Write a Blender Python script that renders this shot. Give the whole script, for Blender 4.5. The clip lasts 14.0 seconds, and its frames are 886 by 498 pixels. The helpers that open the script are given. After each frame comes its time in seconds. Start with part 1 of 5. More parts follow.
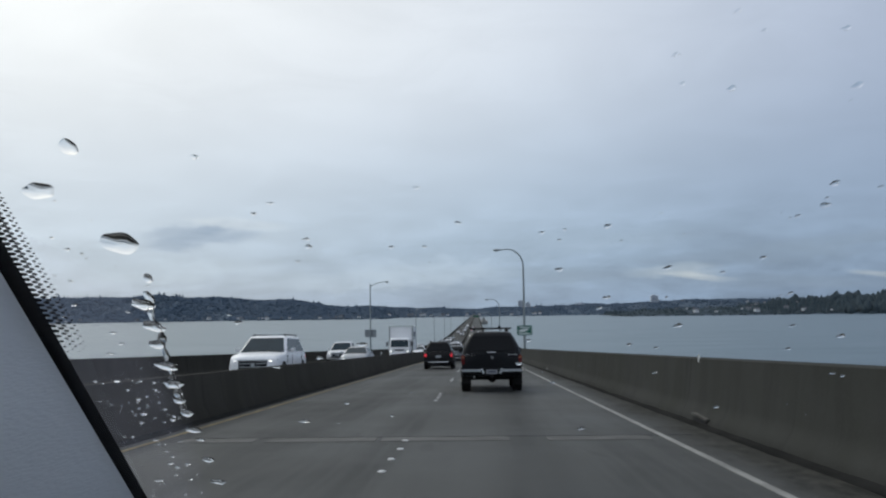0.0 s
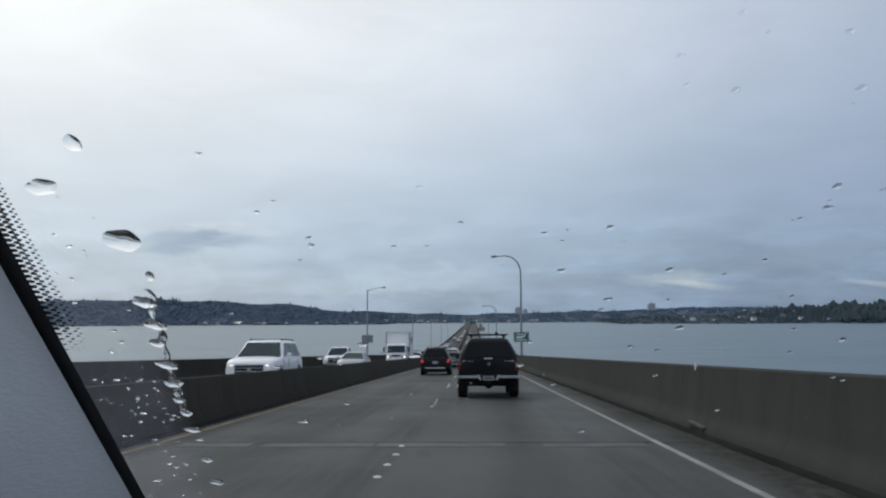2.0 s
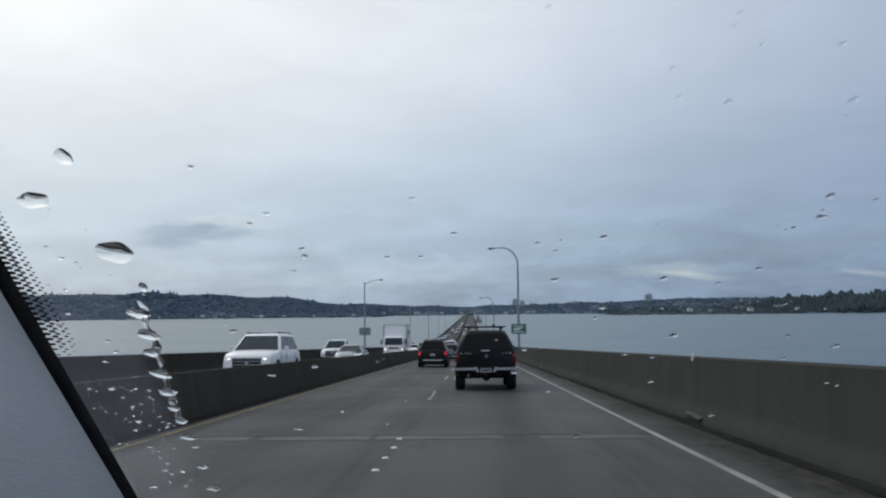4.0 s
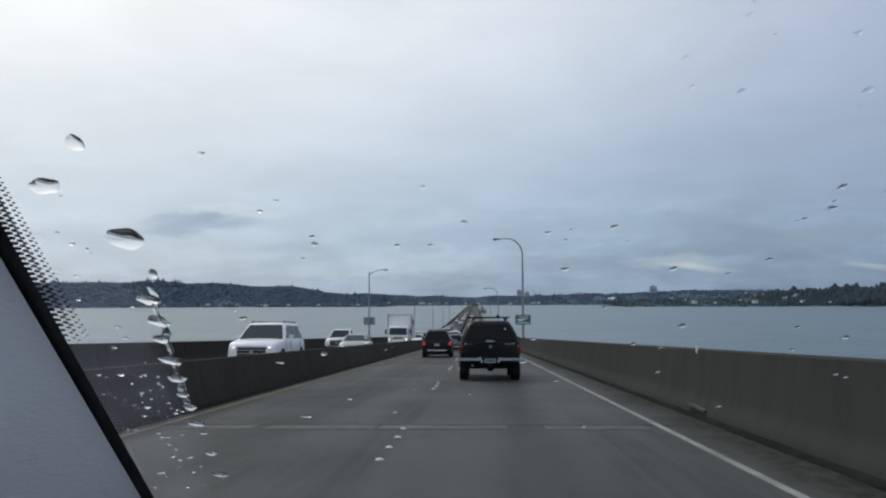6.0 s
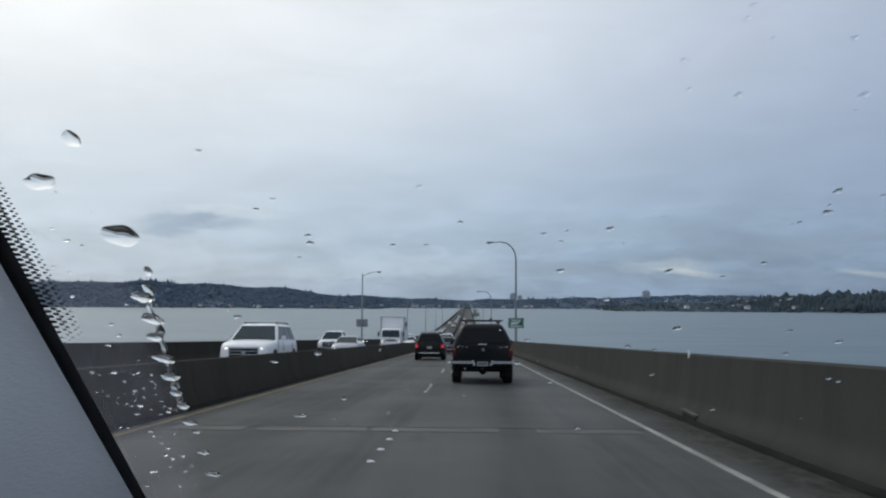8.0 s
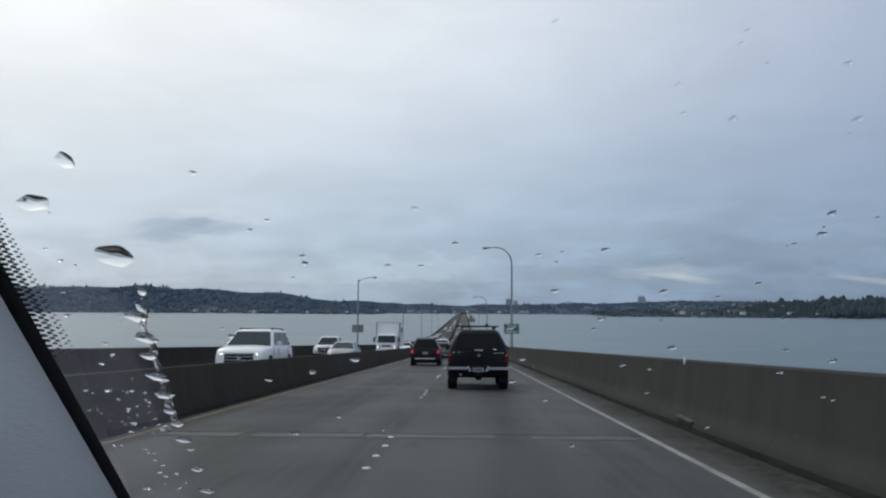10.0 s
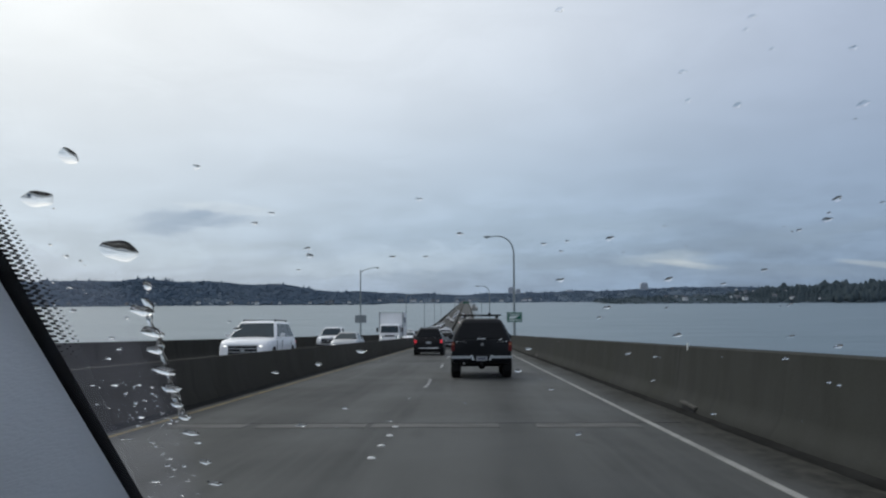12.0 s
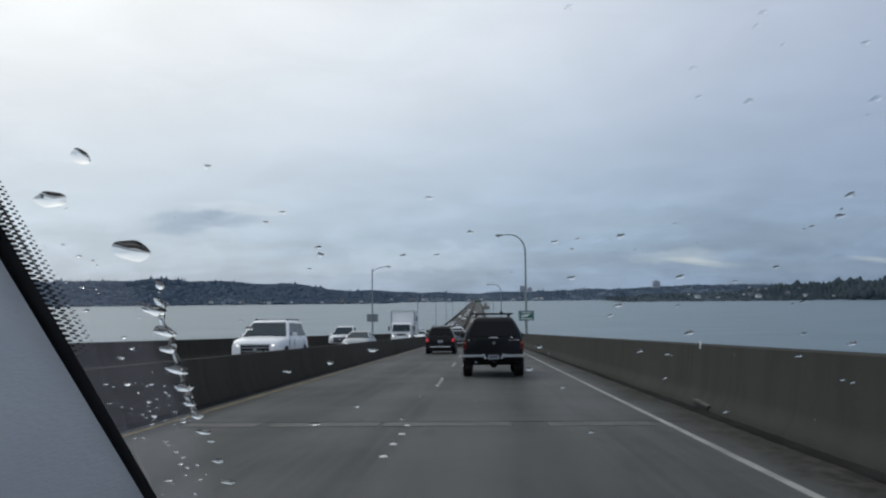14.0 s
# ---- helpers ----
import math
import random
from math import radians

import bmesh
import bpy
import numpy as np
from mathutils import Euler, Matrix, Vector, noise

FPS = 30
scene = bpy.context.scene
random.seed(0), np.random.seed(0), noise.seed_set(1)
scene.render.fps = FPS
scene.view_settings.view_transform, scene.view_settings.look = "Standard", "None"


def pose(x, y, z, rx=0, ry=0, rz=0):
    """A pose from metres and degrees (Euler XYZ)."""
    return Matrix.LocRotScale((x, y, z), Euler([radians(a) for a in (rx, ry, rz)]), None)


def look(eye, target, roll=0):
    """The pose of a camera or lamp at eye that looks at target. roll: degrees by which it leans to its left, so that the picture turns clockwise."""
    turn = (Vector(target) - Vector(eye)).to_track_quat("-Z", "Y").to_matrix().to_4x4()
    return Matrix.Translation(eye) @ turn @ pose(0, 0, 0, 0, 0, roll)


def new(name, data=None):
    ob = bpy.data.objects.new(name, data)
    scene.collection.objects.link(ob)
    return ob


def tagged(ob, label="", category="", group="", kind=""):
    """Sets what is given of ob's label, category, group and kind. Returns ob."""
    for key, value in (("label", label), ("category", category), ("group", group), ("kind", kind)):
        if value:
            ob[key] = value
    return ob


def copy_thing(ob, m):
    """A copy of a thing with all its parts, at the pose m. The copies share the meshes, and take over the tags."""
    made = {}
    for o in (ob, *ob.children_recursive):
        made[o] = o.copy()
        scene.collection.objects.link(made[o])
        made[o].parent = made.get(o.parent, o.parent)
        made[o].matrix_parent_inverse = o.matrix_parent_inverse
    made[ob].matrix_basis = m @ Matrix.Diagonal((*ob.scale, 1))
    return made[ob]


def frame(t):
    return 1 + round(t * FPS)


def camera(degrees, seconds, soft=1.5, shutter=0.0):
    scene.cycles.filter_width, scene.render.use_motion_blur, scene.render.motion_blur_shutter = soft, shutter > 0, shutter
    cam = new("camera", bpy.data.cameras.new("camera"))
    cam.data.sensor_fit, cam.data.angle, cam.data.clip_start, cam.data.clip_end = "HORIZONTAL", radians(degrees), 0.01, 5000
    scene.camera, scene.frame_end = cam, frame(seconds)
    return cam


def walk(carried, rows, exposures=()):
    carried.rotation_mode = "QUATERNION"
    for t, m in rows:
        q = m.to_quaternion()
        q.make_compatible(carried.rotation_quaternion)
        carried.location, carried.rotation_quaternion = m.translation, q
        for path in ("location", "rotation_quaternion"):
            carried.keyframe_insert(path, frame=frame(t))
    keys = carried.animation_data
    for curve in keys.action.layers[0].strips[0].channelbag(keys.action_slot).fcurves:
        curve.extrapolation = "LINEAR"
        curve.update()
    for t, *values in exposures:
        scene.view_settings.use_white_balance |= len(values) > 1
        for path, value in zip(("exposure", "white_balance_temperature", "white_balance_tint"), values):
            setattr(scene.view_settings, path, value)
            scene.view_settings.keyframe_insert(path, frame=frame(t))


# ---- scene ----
# ---------------------------------------------------------------- camera
cam = camera(55.0, 14.0, soft=2.2)
EYE = Vector((0.0, 0.0, 1.36))      # the eye above the deck, in the car's seat
VIEWS = [  # seconds, yaw, pitch, roll in degrees; sway of the held camera in the seat, across and up, in millimetres
    (0, 2.26, 4.19, 0.79, 4.1, -8.5), (0.5, 1.71, 4.22, 1.55, 3.6, -8.6), (1, 1.53, 4.11, 0.32, 1.0, -9.7), (1.5, 1.97, 4.16, 0.04, 2.9, -14.7),
    (2, 2.06, 4.59, 0.32, 0.7, -12.6), (2.5, 1.34, 4.66, 0.32, -0.3, -7.5), (3, 2.37, 5.47, 1.21, -1.2, -5.9), (3.5, 1.86, 5.49, 0.92, 1.2, 3.2),
    (4, 1.88, 4.06, 0.63, 3.2, -0.1), (6.5, 2.13, 3.29, 0.17, -1.2, -1.3), (7, 1.67, 3.14, -0.29, -1.6, -0.6), (7.5, 1.72, 3.36, -0.33, -1.9, -3.1),
    (10, 1.43, 3.96, -0.38, -1.2, 7.4), (10.5, 1.10, 4.04, -0.13, 1.9, 12.8), (11, 1.65, 3.69, 0.29, -0.5, 9.1), (11.5, 1.74, 3.51, 0.12, -0.8, 7.8),
    (12, 1.60, 3.25, 0.38, -3.3, 8.2), (12.5, 1.68, 3.36, 0.33, -2.9, 9.1), (13, 2.27, 3.38, 0.42, -1.8, 3.4), (13.5, 2.15, 3.44, 0.12, 0.7, 6.1),
    (14, 2.38, 3.17, 0.59, -2.7, 8.0)]
walk(cam, [(t, pose(EYE.x + sx / 1000, EYE.y, EYE.z + sz / 1000, 90 + p, r, w)) for t, w, p, r, sx, sz in VIEWS],
     exposures=[(0, 0.0, 6500, 7), (14, 0.0, 6500, 7)])

# ---------------------------------------------------------------- world and sun
SUN_EL, SUN_AZ = radians(38), radians(-38)     # azimuth from straight ahead, left is negative
SUN_DIR = Vector((math.sin(SUN_AZ) * math.cos(SUN_EL), math.cos(SUN_AZ) * math.cos(SUN_EL), math.sin(SUN_EL)))


class Graph:
    """Short hand for node trees."""

    def __init__(self, tree):
        self.tree = tree
        tree.nodes.clear()

    def node(self, kind, ins=None):
        n = self.tree.nodes.new(kind)
        for key, value in (ins or {}).items():
            self.put(n.inputs[key], value)
        return n

    def put(self, socket, value):
        if isinstance(value, bpy.types.NodeSocket):
            self.tree.links.new(value, socket)
        elif value is not None:
            if isinstance(value, tuple) and len(value) == 3 and socket.type == "RGBA":
                value = (*value, 1.0)
            socket.default_value = value

    def math(self, op, a, b=None, c=None, clamp=False):
        n = self.tree.nodes.new("ShaderNodeMath")
        n.operation, n.use_clamp = op, clamp
        for i, v in enumerate((a, b, c)):
            if v is not None:
                self.put(n.inputs[i], v)
        return n.outputs[0]

    def vec(self, op, a, b=None):
        n = self.tree.nodes.new("ShaderNodeVectorMath")
        n.operation = op
        self.put(n.inputs[0], a)
        if b is not None:
            self.put(n.inputs[1], b)
        return n.outputs["Value"] if op in ("DOT_PRODUCT", "LENGTH") else n.outputs["Vector"]

    def mix(self, fac, a, b, blend="MIX"):
        n = self.tree.nodes.new("ShaderNodeMix")
        n.data_type, n.blend_type = "RGBA", blend
        self.put(n.inputs["Factor"], fac)
        self.put(n.inputs["A"], a)
        self.put(n.inputs["B"], b)
        return n.outputs["Result"]

    def noise(self, vector, scale, detail=3.0, rough=0.55, distort=0.0):
        return self.node("ShaderNodeTexNoise", {"Vector": vector, "Scale": scale, "Detail": detail, "Roughness": rough,
                                                "Distortion": distort}).outputs["Fac"]

    def span(self, value, a, b, lo=0.0, hi=1.0):
        n = self.node("ShaderNodeMapRange")
        n.interpolation_type = "SMOOTHSTEP"
        for key, v in (("Value", value), ("From Min", a), ("From Max", b), ("To Min", lo), ("To Max", hi)):
            self.put(n.inputs[key], v)
        return n.outputs["Result"]


def build_world():
    world = bpy.data.worlds.new("overcast_sky")
    world.use_nodes = True
    scene.world = world
    g = Graph(world.node_tree)
    way = g.vec("NORMALIZE", g.node("ShaderNodeTexCoord").outputs["Generated"])
    parts = g.node("ShaderNodeSeparateXYZ", {"Vector": way})
    x, y, z = parts.outputs
    up = g.math("MAXIMUM", z, 0.0)
    # cloud ceiling, seen in perspective
    flat = g.math("ADD", up, 0.09)
    cloud_at = g.node("ShaderNodeCombineXYZ", {"X": g.math("DIVIDE", x, flat), "Y": g.math("DIVIDE", y, flat), "Z": 0.0}).outputs[0]
    big = g.noise(cloud_at, 0.55, 4.0, 0.5, 0.4)
    small = g.noise(cloud_at, 1.7, 6.0, 0.6, 0.8)
    low = g.mix(g.span(up, 0.0, 0.10), (0.226, 0.325, 0.480), (0.322, 0.434, 0.598))
    low = g.mix(g.span(x, 0.05, 0.5, 0.0, 0.75), low, g.mix(g.span(up, 0.0, 0.12), (0.212, 0.295, 0.407), (0.308, 0.40, 0.537)))
    high = g.mix(g.span(x, -0.25, 0.55), (0.725, 0.767, 0.868), (0.525, 0.60, 0.738))
    base = g.mix(g.span(up, 0.05, 0.34), low, high)
    right = g.span(x, -0.05, 0.5, 1.0, 0.84)
    base = g.mix(1.0, base, g.node("ShaderNodeCombineColor", {"Red": right, "Green": right, "Blue": g.math("MULTIPLY_ADD", right, 0.7, 0.3)}).outputs[0], "MULTIPLY")
    # the thin cloud in front of the sun
    toward = g.math("MAXIMUM", g.vec("DOT_PRODUCT", way, SUN_DIR[:]), 0.0)
    glow = g.math("POWER", toward, 5.0)
    base = g.mix(g.math("MULTIPLY", glow, 0.85, clamp=True), base, (1.05, 1.04, 1.02))
    base = g.mix(g.math("MULTIPLY", g.math("POWER", toward, 26.0), 0.8, clamp=True), base, (1.5, 1.45, 1.36))
    banks = g.noise(g.node("ShaderNodeCombineXYZ", {"X": g.math("MULTIPLY", x, 8.5), "Y": 3.0, "Z": g.math("MULTIPLY", z, 30.0)}).outputs[0], 1.0, 6.0, 0.62, 0.15)
    wisps = g.noise(g.node("ShaderNodeCombineXYZ", {"X": g.math("MULTIPLY", x, 17.0), "Y": 5.0, "Z": g.math("MULTIPLY", z, 60.0)}).outputs[0], 1.0, 5.0, 0.6, 0.3)
    low_sky = g.span(up, 0.17, 0.03)
    bank = g.math("MULTIPLY", g.math("MULTIPLY", g.span(banks, 0.3, 0.72, -0.17, 0.14), g.span(x, -0.15, 0.2, 0.5, 1.0)), low_sky)
    puffs = g.noise(g.node("ShaderNodeCombineXYZ", {"X": g.math("MULTIPLY", x, 13.0), "Y": 8.0, "Z": g.math("MULTIPLY", z, 27.0)}).outputs[0], 1.0, 5.0, 0.55, 0.5)
    bank = g.math("ADD", bank, g.math("MULTIPLY", g.span(puffs, 0.42, 0.68, -0.03, 0.11), g.span(up, 0.13, 0.035)))
    shade = g.math("ADD", g.math("ADD", g.span(big, 0.3, 0.7, 0.975, 1.05), g.span(small, 0.3, 0.72, -0.034, 0.034)), bank)
    sky = g.mix(1.0, base, g.node("ShaderNodeCombineColor", {"Red": shade, "Green": shade, "Blue": shade}).outputs[0], "MULTIPLY")
    # single clouds above the far shore
    az = g.math("DIVIDE", x, g.math("MAXIMUM", y, 0.05))
    el = g.math("DIVIDE", z, g.math("MAXIMUM", y, 0.05))
    for a, e, wa, we, lean, hard, col, k in ((-0.330, 0.094, 0.070, 0.014, 0.05, 0.1, (0.235, 0.315, 0.455), 0.60),
                                             (-0.285, 0.108, 0.060, 0.006, -0.10, 0.2, (0.70, 0.75, 0.82), 0.45),
                                             (-0.05, 0.046, 0.10, 0.016, 0.0, 0.0, (0.54, 0.635, 0.755), 0.38),
                                             (-0.17, 0.036, 0.11, 0.012, 0.0, 0.0, (0.54, 0.635, 0.755), 0.38),
                                             (-0.36, 0.052, 0.12, 0.016, 0.0, 0.0, (0.57, 0.66, 0.77), 0.36),
                                             (0.06, 0.078, 0.20, 0.016, 0.04, 0.0, (0.36, 0.45, 0.58), 0.40),
                                             (0.10, 0.040, 0.09, 0.009, -0.05, 0.1, (0.27, 0.345, 0.455), 0.35),
                                             (0.300, 0.060, 0.15, 0.0095, 0.03, 0.2, (0.235, 0.305, 0.415), 0.55),
                                             (0.43, 0.078, 0.10, 0.0085, 0.10, 0.2, (0.25, 0.32, 0.43), 0.45),
                                             (0.228, 0.0435, 0.055, 0.0085, 0.02, 0.0, (0.50, 0.57, 0.65), 0.50),
                                             (0.258, 0.0370, 0.042, 0.0042, -0.10, 0.1, (0.62, 0.66, 0.69), 0.44),
                                             (0.478, 0.0345, 0.045, 0.0036, -0.14, 0.1, (0.60, 0.64, 0.67), 0.38),
                                             (0.36, 0.029, 0.13, 0.0080, -0.03, 0.0, (0.225, 0.295, 0.40), 0.40)):
        across = g.math("SUBTRACT", az, a)
        u = g.math("DIVIDE", across, wa)
        rise = g.math("MULTIPLY_ADD", across, -lean, g.math("SUBTRACT", el, e))
        v = g.math("DIVIDE", g.math("MULTIPLY_ADD", g.math("SUBTRACT", wisps, 0.5), we * 3.2, rise), we)
        r = g.math("ADD", g.math("MULTIPLY", u, u), g.math("MULTIPLY", v, v))
        mask = g.math("MULTIPLY", g.span(r, 1.6, hard), g.math("GREATER_THAN", y, 0.1))
        torn = g.math("MULTIPLY", g.span(puffs, 0.30, 0.62, 0.45, 1.0), g.span(wisps, 0.25, 0.6, 0.6, 1.0))
        sky = g.mix(g.math("MULTIPLY", g.math("MULTIPLY", mask, torn), k * 1.25), sky, col)
    air = g.node("ShaderNodeTexSky")
    air.sky_type, air.sun_disc, air.sun_elevation, air.sun_rotation = "NISHITA", False, SUN_EL, SUN_AZ
    clear = g.mix(1.0, air.outputs[0], (0.10, 0.10, 0.10), "MULTIPLY")
    sky = g.mix(0.93, clear, sky)
    sky = g.mix(g.span(z, -0.02, -0.2), sky, (0.16, 0.19, 0.22))
    back = g.node("ShaderNodeBackground", {"Color": sky, "Strength": 1.0})
    g.node("ShaderNodeOutputWorld", {"Surface": back.outputs[0]})


build_world()
sun = new("sun", bpy.data.lights.new("sun", "SUN"))
sun.data.energy, sun.data.angle, sun.data.color = 0.6, radians(25), (1.0, 0.98, 0.95)
sun.matrix_world = look(SUN_DIR * 100, (0, 0, 0))


# ---------------------------------------------------------------- materials
def surface(name, col, col2=None, rough=0.6, metal=0.0, scale=3.0, fine=60.0, bump=0.15, amount=0.6, stretch=(1, 1, 1),
            world_at=False, by_object=0.0, coat=0.0, rough_var=0.1, spec=0.25):
    m = bpy.data.materials.new(name)
    m.use_nodes = True
    g = Graph(m.node_tree)
    at = g.node("ShaderNodeNewGeometry").outputs["Position"] if world_at else g.node("ShaderNodeTexCoord").outputs["Object"]
    at = g.vec("MULTIPLY", at, stretch)
    col2 = col2 or tuple(c * 0.7 for c in col)
    large, grain = g.noise(at, scale, 4.0, 0.6, 0.3), g.noise(at, fine, 2.0)
    c = g.mix(g.math("MULTIPLY", g.span(large, 0.35, 0.7), amount), col, col2)
    c = g.mix(g.math("MULTIPLY", g.span(grain, 0.3, 0.75), amount * 0.4), c, col2)
    if by_object:
        r = g.node("ShaderNodeObjectInfo").outputs["Random"]
        k = g.span(r, 0.0, 1.0, 1.0 - by_object, 1.0 + by_object)
        c = g.mix(1.0, c, g.node("ShaderNodeCombineColor", {"Red": k, "Green": k, "Blue": k}).outputs[0], "MULTIPLY")
    ins = {"Base Color": c, "Metallic": metal, "Coat Weight": coat, "Specular IOR Level": spec,
           "Roughness": g.math("MULTIPLY_ADD", g.math("SUBTRACT", large, 0.5), rough_var * 2, rough, clamp=True)}
    if bump:
        ins["Normal"] = g.node("ShaderNodeBump", {"Height": grain, "Strength": bump, "Distance": 0.01}).outputs[0]
    p = g.node("ShaderNodeBsdfPrincipled", ins)
    g.node("ShaderNodeOutputMaterial", {"Surface": p.outputs[0]})
    return m


def lit(name, col, strength):
    m = bpy.data.materials.new(name)
    m.use_nodes = True
    g = Graph(m.node_tree)
    p = g.node("ShaderNodeBsdfPrincipled", {"Base Color": col, "Roughness": 0.2, "Emission Color": col, "Emission Strength": strength})
    g.node("ShaderNodeOutputMaterial", {"Surface": p.outputs[0]})
    return m


def road_surface(name, tone):
    m = bpy.data.materials.new(name)
    m.use_nodes = True
    g = Graph(m.node_tree)
    at = g.node("ShaderNodeNewGeometry").outputs["Position"]
    stones = g.noise(at, 55.0, 2.0)
    blotch = g.noise(at, 0.35, 5.0, 0.6)
    runs = g.noise(g.vec("MULTIPLY", at, (1.1, 0.02, 1.0)), 1.3, 4.0, 0.6)
    strain = g.noise(g.vec("MULTIPLY", at, (5.0, 0.05, 1.0)), 1.0, 3.0, 0.6)
    c = g.mix(g.span(runs, 0.35, 0.65), tuple(v * 0.72 for v in tone), tuple(v * 1.16 for v in tone))
    c = g.mix(g.math("MULTIPLY", g.span(blotch, 0.45, 0.75), 0.45), c, tuple(v * 0.62 for v in tone))
    c = g.mix(g.math("MULTIPLY", g.span(strain, 0.5, 0.8), 0.25), c, tuple(v * 1.5 for v in tone))
    c = g.mix(g.math("MULTIPLY", g.span(stones, 0.4, 0.75), 0.35), c, tuple(v * 1.7 for v in tone))
    # oil dripped along the middle of each lane
    x = g.node("ShaderNodeSeparateXYZ", {"Vector": at}).outputs[0]
    for middle in (0.85, -2.9):
        off = g.math("ABSOLUTE", g.math("SUBTRACT", g.math("MULTIPLY_ADD", g.math("SUBTRACT", runs, 0.5), 0.5, x), middle))
        c = g.mix(g.math("MULTIPLY", g.span(off, 0.75, 0.1), g.span(blotch, 0.25, 0.7, 0.22, 0.5)), c, tuple(v * 0.5 for v in tone))
    # silt washed up on the narrow shoulders
    silt = g.noise(g.vec("MULTIPLY", at, (1.6, 0.55, 1.0)), 1.4, 6.0, 0.68)
    crumbs = g.noise(g.vec("MULTIPLY", at, (1.5, 0.8, 1.0)), 4.5, 5.0, 0.7)
    for edge, far in ((2.75, 3.35), (-4.85, -5.2)):
        reach = g.math("MULTIPLY", g.span(g.math("MULTIPLY_ADD", g.math("SUBTRACT", silt, 0.5), 0.9 if far > 0 else -0.5, x), edge, far), 0.9)
        c = g.mix(reach, c, g.mix(g.span(crumbs, 0.32, 0.68), (0.014, 0.014, 0.012), (0.066, 0.063, 0.054)))
    # tar-sealed cracks and small dark patches
    patch = g.noise(g.vec("MULTIPLY", at, (1.0, 0.30, 1.0)), 0.9, 3.0, 0.5, 1.2)
    c = g.mix(g.math("MULTIPLY", g.span(patch, 0.64, 0.70), 0.35), c, tuple(v * 0.6 for v in tone))
    bump = g.node("ShaderNodeBump", {"Height": stones, "Strength": 0.35, "Distance": 0.006})
    p = g.node("ShaderNodeBsdfPrincipled", {"Base Color": c, "Roughness": g.span(blotch, 0.3, 0.7, 0.72, 0.55), "Normal": bump.outputs[0],
                                            "Specular IOR Level": 0.06})
    g.node("ShaderNodeOutputMaterial", {"Surface": p.outputs[0]})
    return m


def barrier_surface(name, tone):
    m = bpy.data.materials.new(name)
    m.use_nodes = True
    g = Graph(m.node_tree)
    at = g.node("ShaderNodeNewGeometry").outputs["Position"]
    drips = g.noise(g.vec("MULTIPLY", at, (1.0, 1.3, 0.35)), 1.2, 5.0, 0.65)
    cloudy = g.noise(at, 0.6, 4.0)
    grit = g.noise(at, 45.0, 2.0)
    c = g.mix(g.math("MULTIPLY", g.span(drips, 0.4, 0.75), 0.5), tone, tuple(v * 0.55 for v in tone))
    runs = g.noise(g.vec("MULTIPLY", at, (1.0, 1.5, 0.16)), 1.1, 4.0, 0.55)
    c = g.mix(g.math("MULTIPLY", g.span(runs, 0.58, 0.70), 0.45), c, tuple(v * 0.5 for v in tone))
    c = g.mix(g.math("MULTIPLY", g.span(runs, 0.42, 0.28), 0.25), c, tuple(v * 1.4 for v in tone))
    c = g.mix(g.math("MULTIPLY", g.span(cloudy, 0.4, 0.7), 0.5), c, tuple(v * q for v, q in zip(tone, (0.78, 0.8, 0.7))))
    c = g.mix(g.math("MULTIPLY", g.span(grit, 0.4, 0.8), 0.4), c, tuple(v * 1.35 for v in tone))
    k = g.span(g.node("ShaderNodeObjectInfo").outputs["Random"], 0.0, 1.0, 0.9, 1.1)
    c = g.mix(1.0, c, g.node("ShaderNodeCombineColor", {"Red": k, "Green": k, "Blue": k}).outputs[0], "MULTIPLY")
    bump = g.node("ShaderNodeBump", {"Height": grit, "Strength": 0.4, "Distance": 0.008})
    p = g.node("ShaderNodeBsdfPrincipled", {"Base Color": c, "Roughness": 0.9, "Normal": bump.outputs[0], "Specular IOR Level": 0.05})
    g.node("ShaderNodeOutputMaterial", {"Surface": p.outputs[0]})
    return m


def water_surface():
    m = bpy.data.materials.new("lake_water")
    m.use_nodes = True
    g = Graph(m.node_tree)
    at = g.node("ShaderNodeNewGeometry").outputs["Position"]
    ripples = g.noise(g.vec("MULTIPLY", at, (1.0, 1.6, 1.0)), 0.9, 4.0, 0.6)
    swell = g.noise(g.vec("MULTIPLY", at, (0.02, 0.06, 1.0)), 1.0, 3.0)
    b = g.node("ShaderNodeBump", {"Height": ripples, "Strength": 0.16, "Distance": 0.08})
    p = g.node("ShaderNodeBsdfPrincipled", {"Base Color": (0.049, 0.094, 0.115), "IOR": 1.33, "Normal": b.outputs[0],
                                            "Roughness": g.span(swell, 0.3, 0.7, 0.275, 0.315)})
    g.node("ShaderNodeOutputMaterial", {"Surface": p.outputs[0]})
    return m


